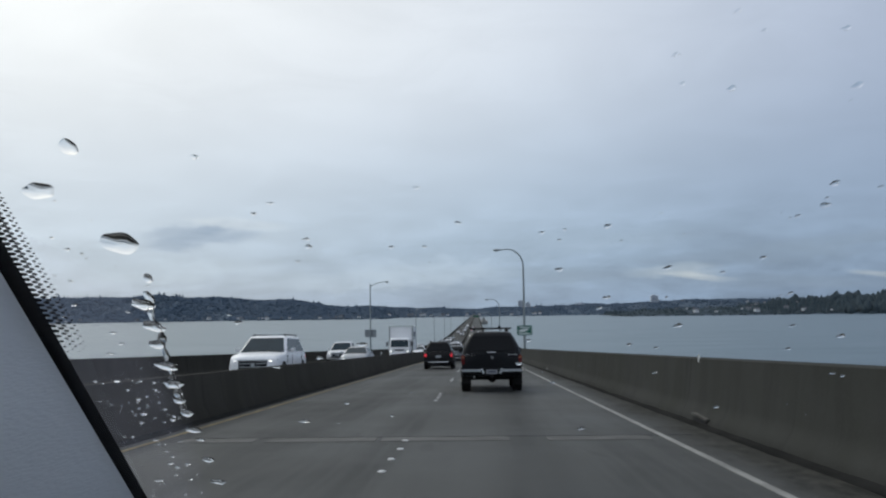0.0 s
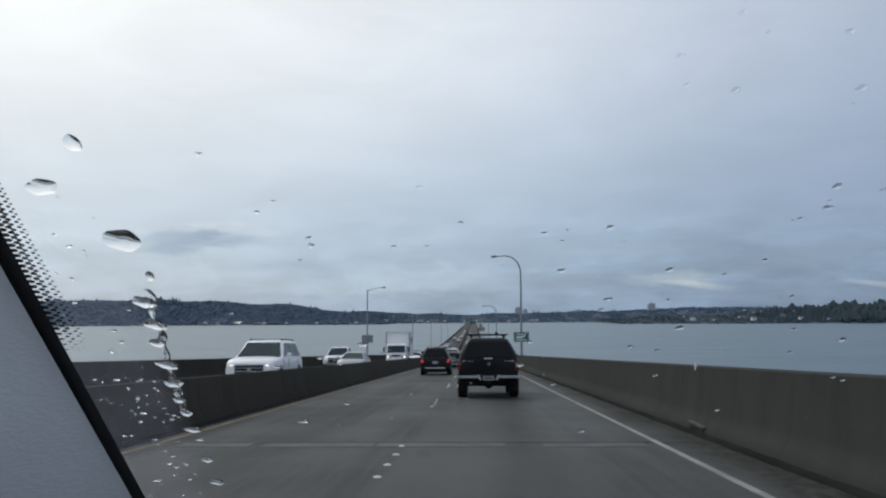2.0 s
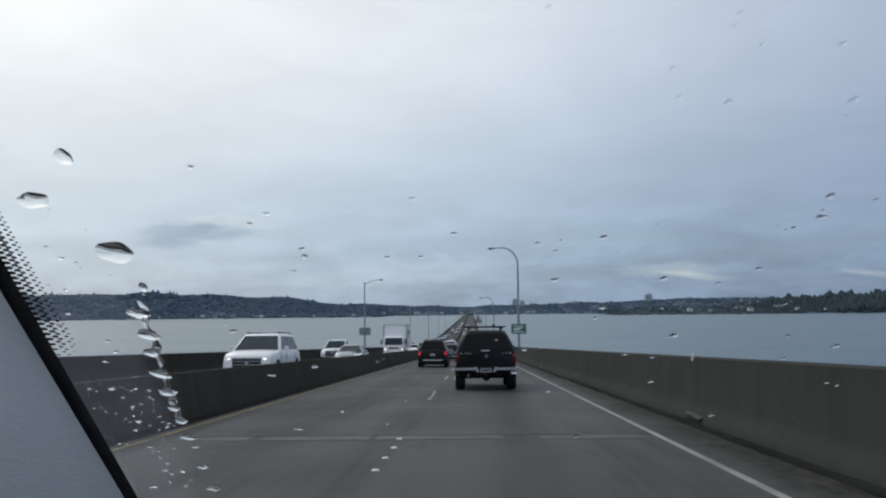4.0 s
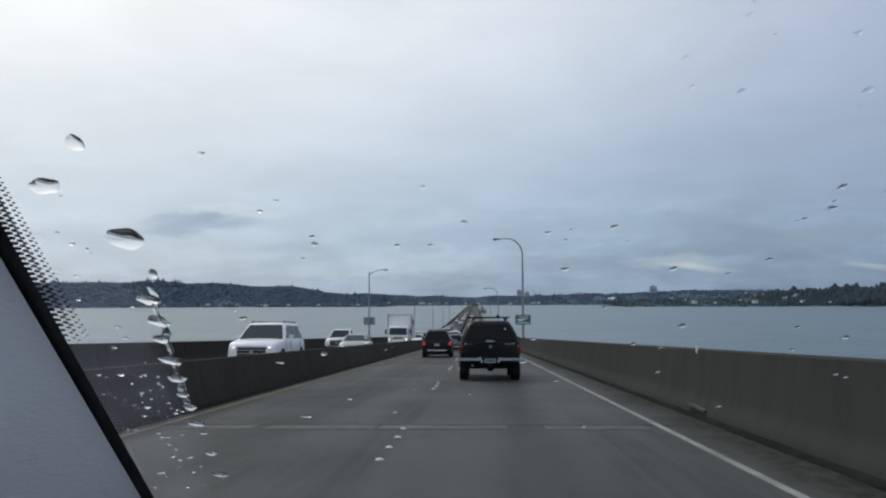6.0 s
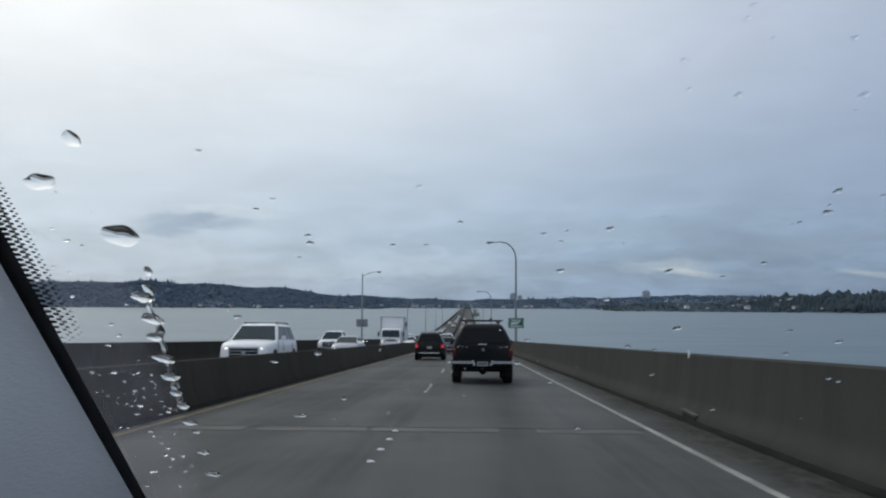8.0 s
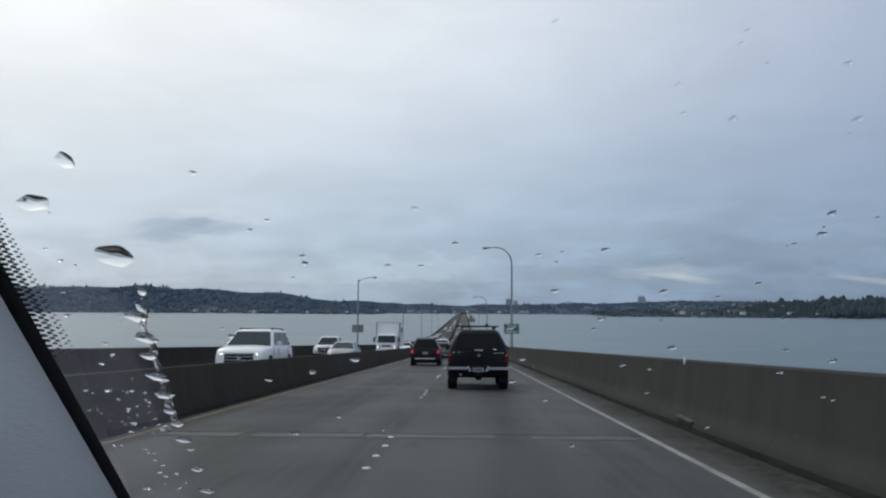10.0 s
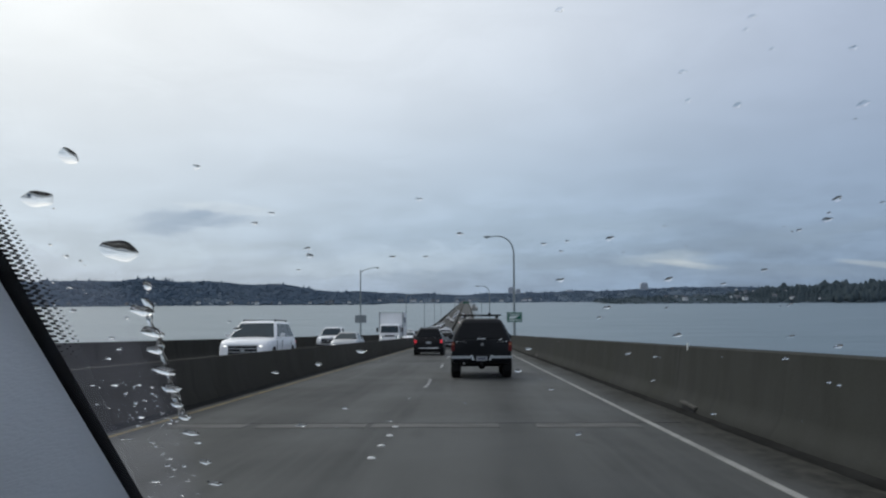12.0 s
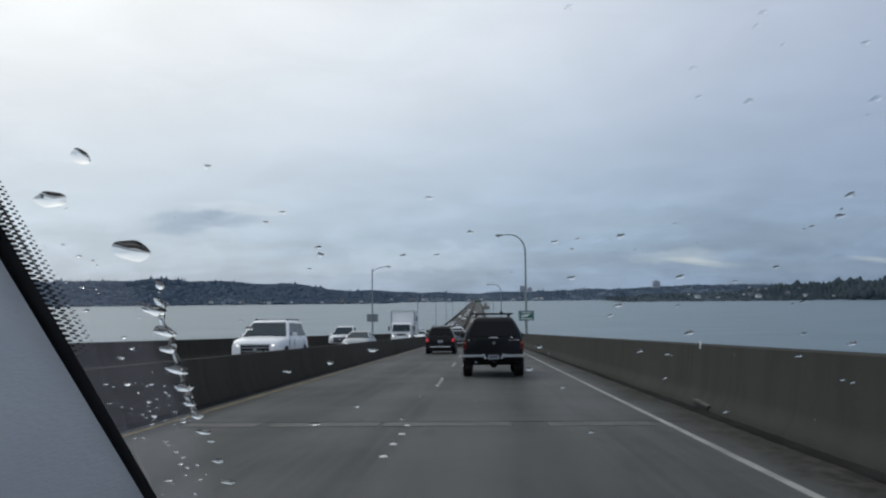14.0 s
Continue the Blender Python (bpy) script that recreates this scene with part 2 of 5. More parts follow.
def woods_surface(name, a, b):
    m = bpy.data.materials.new(name)
    m.use_nodes = True
    g = Graph(m.node_tree)
    at = g.node("ShaderNodeNewGeometry")
    patch = g.noise(at.outputs["Position"], 0.006, 4.0)
    leaf = g.noise(at.outputs["Position"], 0.6, 3.0)
    k = g.span(at.outputs["Random Per Island"], 0.0, 1.0)
    c = g.mix(g.math("MULTIPLY_ADD", k, 0.18, g.math("MULTIPLY", g.span(patch, 0.3, 0.7), 0.6), clamp=True), a, b)
    c = g.mix(g.math("MULTIPLY", g.span(leaf, 0.4, 0.7), 0.2), c, tuple(v * 0.6 for v in a))
    p = g.node("ShaderNodeBsdfPrincipled", {"Base Color": c, "Roughness": 0.9, "Specular IOR Level": 0.1})
    through_leaf = g.node("ShaderNodeBsdfTranslucent", {"Color": c})
    both = g.node("ShaderNodeMixShader", {0: 0.42, 1: p.outputs[0], 2: through_leaf.outputs[0]})
    g.node("ShaderNodeOutputMaterial", {"Surface": both.outputs[0]})
    return m


def clear_glass(name, tint, gloss=1.45):
    m = bpy.data.materials.new(name)
    m.use_nodes = True
    g = Graph(m.node_tree)
    see = g.node("ShaderNodeBsdfTransparent", {"Color": tint})
    shine = g.node("ShaderNodeBsdfGlossy", {"Color": (1.0, 1.0, 1.0), "Roughness": 0.02})
    f = g.node("ShaderNodeFresnel", {"IOR": gloss})
    mixed = g.node("ShaderNodeMixShader", {0: f.outputs[0], 1: see.outputs[0], 2: shine.outputs[0]})
    g.node("ShaderNodeOutputMaterial", {"Surface": mixed.outputs[0]})
    return m


def drop_water():
    m = bpy.data.materials.new("rain_water")
    m.use_nodes = True
    g = Graph(m.node_tree)
    p = g.node("ShaderNodeBsdfGlass", {"Color": (1.0, 1.0, 1.0), "Roughness": 0.0, "IOR": 1.33})
    g.node("ShaderNodeOutputMaterial", {"Surface": p.outputs[0]})
    return m


def wet_film():
    """Unwiped glass: a thin film of fine water and dust."""
    m = bpy.data.materials.new("wet_film")
    m.use_nodes = True
    g = Graph(m.node_tree)
    at = g.node("ShaderNodeTexCoord").outputs["Object"]
    k = g.span(g.noise(at, 30.0, 4.0), 0.2, 0.8, 0.012, 0.026)
    see = g.node("ShaderNodeBsdfTransparent", {"Color": (1.0, 1.0, 1.0)})
    dust = g.node("ShaderNodeBsdfTranslucent", {"Color": (0.56, 0.57, 0.68)})
    mixed = g.node("ShaderNodeMixShader", {0: k, 1: see.outputs[0], 2: dust.outputs[0]})
    g.node("ShaderNodeOutputMaterial", {"Surface": mixed.outputs[0]})
    return m


ROAD = road_surface("worn_road", (0.0762, 0.0770, 0.0735))
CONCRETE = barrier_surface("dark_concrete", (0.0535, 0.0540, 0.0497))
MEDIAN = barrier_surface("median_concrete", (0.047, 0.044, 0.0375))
PIER = surface("pier_concrete", (0.30, 0.29, 0.27), scale=0.3, fine=20, world_at=True)
ARCH = surface("weathered_steel_paint", (0.36, 0.35, 0.31), (0.20, 0.18, 0.13), rough=0.6, scale=0.8, fine=30, world_at=True)
HOLE_SHADE = surface("hole_shade", (0.02, 0.02, 0.02), rough=0.9)
GALV = surface("galvanised_steel", (0.42, 0.43, 0.43), (0.24, 0.24, 0.24), rough=0.55, metal=0.5, scale=1.5, fine=40, world_at=True)
POLE = surface("lamp_pole_metal", (0.33, 0.36, 0.36), (0.22, 0.24, 0.24), rough=0.5, metal=0.4, scale=2, fine=40)
LINE = surface("white_road_paint", (0.33, 0.325, 0.30), (0.18, 0.178, 0.165), rough=0.7, scale=1.5, fine=30, amount=0.8, world_at=True)
YELLOW = surface("yellow_road_paint", (0.27, 0.20, 0.075), (0.12, 0.10, 0.065), rough=0.7, scale=1.2, fine=25, amount=0.9, world_at=True)
DOT = surface("ceramic_dot", (0.72, 0.72, 0.70), (0.45, 0.45, 0.43), rough=0.4, fine=30)
PATCH = surface("pale_joint_concrete", (0.125, 0.122, 0.113), (0.06, 0.06, 0.057), rough=0.8, scale=1.6, fine=30, world_at=True)
GUTTER_DARK = surface("gutter_dark", (0.017, 0.017, 0.016), (0.038, 0.038, 0.036), spec=0.02, rough=0.95, scale=0.9, fine=20, world_at=True)
SCRAPE = surface("scraped_concrete", (0.11, 0.107, 0.098), (0.07, 0.068, 0.06), rough=0.9, scale=2.5, fine=25, amount=0.9, world_at=True)
STEEL = surface("grating_steel", (0.20, 0.20, 0.20), rough=0.4, metal=0.8)
WATER = water_surface()
# distance haze is put into these blue-grey wood and slope colours
HAZED_WOODS = woods_surface("hazed_far_woods", (0.100, 0.147, 0.208), (0.136, 0.180, 0.232))
HAZED_NEARWOODS = woods_surface("hazed_shore_woods", (0.090, 0.122, 0.140), (0.118, 0.150, 0.165))
HAZED_SLOPE = surface("hazed_wooded_slope", (0.074, 0.106, 0.142), (0.066, 0.094, 0.126), rough=0.95, scale=0.01, fine=0.1, bump=0, world_at=True)
SIGN_GREEN = surface("sign_green", (0.012, 0.13, 0.085), (0.01, 0.09, 0.06), rough=0.4, scale=4)
SIGN_WHITE = surface("sign_white", (0.72, 0.76, 0.73), rough=0.4, scale=4, amount=0.2)
SIGN_BACK = surface("bare_aluminium", (0.32, 0.34, 0.35), rough=0.5, metal=0.5)
PAINTS = {
    "black": surface("black_car_paint", (0.011, 0.012, 0.014), rough=0.30, coat=0.02, spec=0.12, scale=2, bump=0, rough_var=0.05),
    "dark": surface("charcoal_car_paint", (0.014, 0.013, 0.014), rough=0.30, coat=0.03, spec=0.14, scale=2, bump=0, rough_var=0.05),
    "white": surface("white_car_paint", (0.86, 0.86, 0.86), (0.80, 0.80, 0.80), rough=0.3, coat=0.15, scale=2, bump=0, amount=0.3, rough_var=0.05),
    "silver": surface("silver_car_paint", (0.40, 0.42, 0.44), (0.34, 0.35, 0.37), rough=0.32, metal=0.4, coat=0.15, scale=2, bump=0, rough_var=0.05),
    "grey": surface("grey_car_paint", (0.16, 0.17, 0.18), rough=0.3, metal=0.3, coat=0.15, scale=2, bump=0, rough_var=0.05),
}
# blue of the reflected sky is put into this glass colour
CARGLASS = surface("car_window_glass", (0.026, 0.044, 0.056), rough=0.07, coat=0.0, scale=2, bump=0, rough_var=0.03, spec=0.2)
TINTED = surface("tinted_rear_glass", (0.008, 0.009, 0.011), rough=0.12, scale=2, bump=0, rough_var=0.03, spec=0.12)
RUBBER = surface("tyre_rubber", (0.012, 0.012, 0.012), rough=0.85, fine=40)
RIM = surface("alloy_rim", (0.20, 0.205, 0.21), rough=0.45, metal=0.7)
CHROME = surface("dull_chrome", (0.56, 0.57, 0.58), (0.38, 0.39, 0.40), rough=0.30, metal=0.9, scale=5)
TRIM = surface("black_plastic", (0.014, 0.014, 0.015), rough=0.6)
BADGE = surface("pale_badge", (0.74, 0.75, 0.76), rough=0.4)
PLATE = surface("number_plate", (0.36, 0.37, 0.38), (0.26, 0.27, 0.29), rough=0.5, fine=50)
PLATE_BAR = surface("plate_bar", (0.09, 0.10, 0.14), rough=0.5)
TAIL = surface("tail_lamp_red", (0.13, 0.014, 0.014), rough=0.15, coat=0.5)
AMBER = surface("lamp_amber", (0.34, 0.12, 0.07), rough=0.15, coat=0.5)
BRAKE = lit("lit_brake_lamp", (0.9, 0.05, 0.07), 0.20)
HEADLIGHT = lit("lit_headlamp", (1.0, 0.97, 0.9), 2.4)
HEADLENS = surface("headlamp_lens", (0.50, 0.52, 0.54), rough=0.12, metal=0.3, coat=0.5)
FABRIC = surface("grey_pillar_fabric", (0.79, 0.815, 0.84), (0.73, 0.755, 0.78), rough=0.95, scale=9, fine=420, bump=0.12, stretch=(0.22, 0.22, 1.0))
FRIT = surface("black_glass_edge", (0.012, 0.012, 0.013), rough=0.5, bump=0)
# unseen cabin trim, set pale to bounce light onto the pillar
BOUNCE_TRIM = surface("pale_bounce_trim", (0.70, 0.71, 0.72), (0.64, 0.65, 0.66), rough=0.9, fine=120)
DASH = surface("dark_dashboard", (0.030, 0.030, 0.032), rough=0.9, fine=15, bump=0)
PANE = clear_glass("windscreen_glass", (0.97, 0.98, 0.98), 1.15)
DROP = drop_water()
FILM = wet_film()
WALLS = [surface("house_wall_" + n, c, rough=0.8, scale=0.2, fine=2, bump=0) for n, c in
         (("white", (0.74, 0.75, 0.75)), ("cream", (0.40, 0.40, 0.39)), ("grey", (0.26, 0.28, 0.30)), ("brown", (0.17, 0.155, 0.145)))]
ROOFS = surface("house_roof", (0.10, 0.105, 0.115), (0.14, 0.142, 0.15), rough=0.9, by_object=0.4, bump=0)
# facade and windows lightened in colour to carry the haze
HAZED_TOWER = surface("hazed_facade", (0.52, 0.56, 0.61), rough=0.7, scale=0.05, fine=0.5, bump=0)
HAZED_WINDOW = surface("hazed_window", (0.26, 0.29, 0.33), rough=0.2, bump=0)


# ---------------------------------------------------------------- mesh helpers
def finish(bm, name, material, smooth=False):
    me = bpy.data.meshes.new(name)
    bmesh.ops.recalc_face_normals(bm, faces=bm.faces)
    bm.to_mesh(me)
    bm.free()
    me.materials.append(material)
    if smooth:
        me.shade_smooth()
        me.set_sharp_from_angle(angle=radians(38))
    return me


def part(name, bm, material, parent=None, label="", smooth=False):
    """One mesh object, a part of its parent."""
    ob = new(name, finish(bm, name, material, smooth))
    ob.parent = parent
    if label:
        tagged(ob, label)
    return ob


def thing(name, label, category, group="", kind="", at=None):
    ob = new(name)
    ob.empty_display_size = 0.2
    tagged(ob, label, category, group, kind)
    if at is not None:
        ob.matrix_basis = at
    return ob


def box(bm, x0, x1, y0, y1, z0, z1, bevel=0.0, turn=None):
    made = bmesh.ops.create_cube(bm, size=1.0)["verts"]
    m = Matrix.Translation(((x0 + x1) / 2, (y0 + y1) / 2, (z0 + z1) / 2)) @ Matrix.Diagonal((x1 - x0, y1 - y0, z1 - z0, 1))
    if turn is not None:
        m = turn @ m
    bmesh.ops.transform(bm, matrix=m, verts=made)
    if bevel:
        edges = list({e for v in made for e in v.link_edges})
        bmesh.ops.bevel(bm, geom=edges, offset=bevel, segments=2, affect="EDGES")
    return bm


def boxed(*a, **k):
    return box(bmesh.new(), *a, **k)


def rod(bm, a, b, r0, r1=None, sides=10):
    a, b = Vector(a), Vector(b)
    d = b - a
    made = bmesh.ops.create_cone(bm, cap_ends=True, segments=sides, radius1=r0, radius2=r0 if r1 is None else r1, depth=d.length)["verts"]
    bmesh.ops.transform(bm, matrix=Matrix.Translation((a + b) / 2) @ d.to_track_quat("Z", "Y").to_matrix().to_4x4(), verts=made)
    return bm


def loft(bm, rings, caps=True):
    rows = [[bm.verts.new(p) for p in ring] for ring in rings]
    n = len(rows[0])
    for a, b in zip(rows, rows[1:]):
        for i in range(n):
            bm.faces.new((a[i], a[(i + 1) % n], b[(i + 1) % n], b[i]))
    if caps:
        bm.faces.new(rows[0])
        bm.faces.new(rows[-1])
    return bm


def tube(bm, points, radii, sides=10):
    """A tapered tube along a bent line."""
    rings = []
    pts = [Vector(p) for p in points]
    for i, p in enumerate(pts):
        d = (pts[min(i + 1, len(pts) - 1)] - pts[max(i - 1, 0)]).normalized()
        side = d.cross(Vector((0, 1, 0)) if abs(d.y) < 0.9 else Vector((1, 0, 0))).normalized()
        over = side.cross(d)
        rings.append([p + (side * math.cos(a) + over * math.sin(a)) * radii[i] for a in (math.tau * k / sides for k in range(sides))])
    return loft(bm, rings)


def panel(corners, depth):
    """A thin solid plate on four corners, grown along its normal."""
    bm = bmesh.new()
    c = [Vector(p) for p in corners]
    n = (c[1] - c[0]).cross(c[3] - c[0]).normalized() * depth
    return loft(bm, [[p - n for p in c], [p + n for p in c]])


# ---------------------------------------------------------------- the bridge
GRADE, SAG0, SAG1 = 0.0412, 130.0, 428.0
FLAT = -(GRADE * SAG0 + GRADE * (SAG1 - SAG0) / 2)
WATER_Z = FLAT - 3.1
FAR_END = 2150.0


def deck_z(y):
    """Height of the deck: down the ramp, through the sag, then level on the pontoons."""
    if y < -40:
        u = y + 40
        return GRADE * 40 + (GRADE * -u - 0.0002 * u * u if u > -100 else 2.0 + 0.0)
    if y <= SAG0:
        return -GRADE * y
    if y < SAG1:
        u = y - SAG0
        return -GRADE * SAG0 - GRADE * u + GRADE * u * u / (2 * (SAG1 - SAG0))
    if y < 1650:
        return FLAT
    u = min(y - 1650, 420)
    return FLAT + 3.0 * (u / 420) ** 2 * (3 - 2 * u / 420)


def stations(y0, y1):
    ys, y = [y0], y0
    while y < y1 - 1e-6:
        y = min(y + (4.0 if y < 460 else 15.0), y1)
        ys.append(y)
    return ys


def sweep(profile, y0, y1):
    """A cross-section (x, z over the deck) drawn along the bridge."""
    return loft(bmesh.new(), [[Vector((x, y, deck_z(y) + z)) for x, z in profile] for y in stations(y0, y1)])


START = -120.0
deck = part("bridge_deck", sweep([(-14.6, -1.2), (4.6, -1.2), (4.6, -0.16), (-14.6, -0.16)], START, FAR_END), PIER)
tagged(deck, "concrete bridge deck slab running straight across the lake", "bridge deck", kind="structure")
road = part("road", sweep([(-5.3, -0.15), (3.95, -0.15), (3.95, 0.0), (-5.3, 0.0)], START, FAR_END), ROAD)
tagged(road, "worn grey two-lane bridge road with dark wheel tracks", "road", kind="structure")
other_road = part("road", sweep([(-14.1, -0.15), (-5.75, -0.15), (-5.75, 0.0), (-14.1, 0.0)], START, FAR_END), ROAD)
tagged(other_road, "worn grey road for the oncoming traffic", "road", kind="structure")


def barrier(name, profile, y0, y1, near_to, piece, material, label):
    """A concrete barrier: cast lengths with open joints near by, one long run beyond."""
    top = thing(name, label, "barrier", kind="structure")
    part("barrier_run", sweep(profile, near_to, y1), material, top, smooth=True)
    y = y0
    while y < near_to - 0.1:
        part("barrier_length", sweep(profile, y + 0.006, min(y + piece, near_to) - 0.006), material, top, smooth=True)
        y += piece
    return top


def face_profile(foot, way, top):
    """The safety shape: a kerb, a sloping toe and a steep face. way: +1 leans to the right."""
    return [(foot, -0.14), (foot, 0.075), (foot + way * 0.05, 0.155), (foot + way * 0.10, 0.235), (foot + way * 0.132, 0.30), (foot + way * 0.152, 0.37), (foot + way * 0.24, top - 0.02), (foot + way * 0.27, top),
            (foot + way * 0.47, top), (foot + way * 0.49, top - 0.02), (foot + way * 0.50, -0.14)]


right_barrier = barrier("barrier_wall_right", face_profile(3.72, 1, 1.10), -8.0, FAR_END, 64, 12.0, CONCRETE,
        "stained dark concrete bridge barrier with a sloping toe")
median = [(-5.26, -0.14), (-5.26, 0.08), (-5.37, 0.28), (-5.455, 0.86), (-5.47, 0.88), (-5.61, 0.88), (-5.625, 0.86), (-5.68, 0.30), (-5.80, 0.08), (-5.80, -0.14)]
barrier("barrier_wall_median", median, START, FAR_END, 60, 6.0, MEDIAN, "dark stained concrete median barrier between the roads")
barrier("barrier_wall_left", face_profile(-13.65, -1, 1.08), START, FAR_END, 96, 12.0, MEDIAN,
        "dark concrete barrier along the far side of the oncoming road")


def stripe(name, x0, x1, y0, y1, material, label, lift=0.005):
    ob = part(name, sweep([(x0, -0.01), (x1, -0.01), (x1, lift), (x0, lift)], y0, y1), material)
    return tagged(ob, label, "road marking", kind="structure")


stripe("edge_line", 2.68, 2.775, START, FAR_END, LINE, "worn white edge line painted on the road")
stripe("yellow_line", -4.84, -4.755, START, FAR_END, YELLOW, "faded yellow line beside the median barrier")
stripe("edge_line", -13.1, -12.98, START, FAR_END, LINE, "worn white edge line of the oncoming road")
# near-black strips that darken the foot of each barrier
stripe("gutter", 3.56, 3.72, START, FAR_END, GUTTER_DARK, "near-black strip along the barrier foot", 0.004)
stripe("gutter", -5.26, -5.02, START, FAR_END, GUTTER_DARK, "near-black strip along the median foot", 0.004)



def foot_bank(foot, way, y0, y1, seed, size):
    """A low uneven near-black heap against a barrier's foot, added to darken the toe."""
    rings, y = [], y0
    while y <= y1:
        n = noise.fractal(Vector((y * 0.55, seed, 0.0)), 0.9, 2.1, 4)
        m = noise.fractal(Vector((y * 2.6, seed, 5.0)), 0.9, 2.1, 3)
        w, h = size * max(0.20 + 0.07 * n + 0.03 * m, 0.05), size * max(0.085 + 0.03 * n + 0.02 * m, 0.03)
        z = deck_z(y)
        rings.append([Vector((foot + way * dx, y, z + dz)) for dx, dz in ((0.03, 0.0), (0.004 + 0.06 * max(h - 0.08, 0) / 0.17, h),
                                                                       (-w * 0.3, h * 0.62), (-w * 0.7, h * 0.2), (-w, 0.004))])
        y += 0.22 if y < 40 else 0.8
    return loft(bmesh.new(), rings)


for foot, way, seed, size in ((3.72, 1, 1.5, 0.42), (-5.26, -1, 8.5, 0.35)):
    tagged(part("grit", foot_bank(foot, way, -6.0, 150.0, seed, size), GUTTER_DARK, smooth=True), "low uneven near-black heap along the foot of the barrier", "grit", kind="stuff")


def ragged(near, far, wander, y0, y1, lift, seed):
    """A thin stain on the road whose near edge wanders."""
    bm, last, y = bmesh.new(), None, y0
    while y <= y1:
        n = noise.fractal(Vector((y * 0.8, seed, 0.0)), 0.8, 2.2, 5)
        pair = [bm.verts.new((near + wander * n, y, deck_z(y) + lift)), bm.verts.new((far, y, deck_z(y) + lift))]
        if last:
            bm.faces.new((last[0], last[1], pair[1], pair[0]))
        last = pair
        y += 0.12 if y < 30 else 0.6
    return bm


for near, wander, lift, seed, stuff in ((3.54, 0.05, 0.003, 6.0, GUTTER_DARK),):
    tagged(part("grime", ragged(near, 3.60, wander, -6.0, 160.0, lift, seed), stuff), "patchy dark grime on the narrow shoulder", "road grime", kind="structure")

# pale scrapes along the barrier's toe
rng = random.Random(3)
y = 3.0
while y < 60:
    n = rng.choice((0.6, 1.2, 2.0, 4.5)) * rng.uniform(0.7, 1.3)
    z, x = 0.298 + rng.uniform(-0.012, 0.008), 3.72 + 0.134
    part("toe_scrape", sweep([(x - 0.006, z - 0.008), (x + 0.03, z - 0.008), (x + 0.03, z + 0.010), (x + 0.004, z + 0.010)], y, y + n), SCRAPE, right_barrier)
    y += n + rng.uniform(0.8, 7.0)

# an outlet cast into the barrier's toe
for y in (14.6, 46.0, 77.0):
    outlet = thing("drain_outlet", "dark drain slot under a small concrete lip at the barrier foot", "drain", "drain outlets", "structure", Matrix.Translation((3.72, y, deck_z(y))))
    part("slot", boxed(-0.012, 0.10, -0.42, 0.42, 0.02, 0.105, 0.012), TRIM, outlet)
    part("lip", boxed(-0.035, 0.16, -0.50, 0.50, 0.108, 0.150, 0.012), SCRAPE, outlet)

# raised lane dots in groups of four
dot_me = None
for start in range(-2, 14):
    for k in range(4):
        y = 9.4 + start * 12.2 + k * 1.02
        bm = bmesh.new()
        if dot_me is None:
            bmesh.ops.create_uvsphere(bm, u_segments=12, v_segments=6, radius=0.049)
            bmesh.ops.transform(bm, matrix=Matrix.Diagonal((1, 1, 0.33, 1)), verts=bm.verts)
            dot_me = finish(bm, "lane_dot", DOT, True)
        ob = new("lane_dot", dot_me)
        ob.parent = road
        ob.location = (-1.06 + random.uniform(-0.02, 0.02), y, deck_z(y) + 0.004)

# pale concrete joints across the road
for y in (12.4, 50.0, 90.0, 134.0):
    for x0, x1 in ((-4.4, -3.3), (-3.1, -1.5), (-1.42, 0.45), (1.0, 2.5)):
        bm = sweep([(x0, -0.01), (x1, -0.01), (x1, 0.006), (x0, 0.006)], y, y + 0.55)
        part("joint_strip", bm, PATCH, road, "pale concrete expansion joint")
    part("joint_seal", sweep([(-5.0, -0.01), (3.2, -0.01), (3.2, 0.0045), (-5.0, 0.0045)], y + 0.60, y + 0.66), TRIM, road, "black joint seal")

# piers under the ramp, pontoons under the level part
for y in range(-100, 400, 40):
    p = thing("bridge_pier", "grey concrete bridge pier standing in the lake", "bridge pier", "bridge piers", "structure")
    for x in (-11.5, 1.5):
        part("column", rod(bmesh.new(), (x, y, WATER_Z - 4), (x, y, deck_z(y) - 2.1), 0.9, 0.9, 16), PIER, p)
    part("cap_beam", boxed(-14, 4, y - 0.9, y + 0.9, deck_z(y) - 2.1, deck_z(y) - 1.15, 0.05), PIER, p)
for k in range(12):
    y = 426 + k * 102
    part_ob = part("pontoon", boxed(-13.5, 3.5, y, y + 101, WATER_Z - 2, FLAT - 1.19, 0.1), PIER)
    tagged(part_ob, "grey concrete pontoon carrying the floating bridge", "pontoon", "pontoons", "structure")

# the opening span far out: a wider pontoon with a low control house
span = thing("draw_span", "wider concrete pontoon of the opening span with a low control house", "bridge", kind="structure")
part("pontoon", boxed(4.7, 13, 1010, 1230, WATER_Z - 2, FLAT + 0.6, 0.2), PIER, span)
part("control_house", boxed(6.4, 9.6, 1016, 1022, FLAT + 0.5, FLAT + 3.6, 0.2), PIER, span)
part("house_roof", boxed(6.0, 10.0, 1015, 1023, FLAT + 3.6, FLAT + 4.0, 0.1), TRIM, span)
gantry = thing("sign_gantry", "steel gantry with sign boards over the far bridge road", "sign gantry")
for x in (-14.3, 4.3):
    part("post", rod(bmesh.new(), (x, 980, FLAT + 1.0), (x, 980, FLAT + 7.2), 0.2, 0.2, 8), GALV, gantry)
part("beam", boxed(-14.4, 4.4, 979.7, 980.3, FLAT + 6.4, FLAT + 7.2), GALV, gantry)
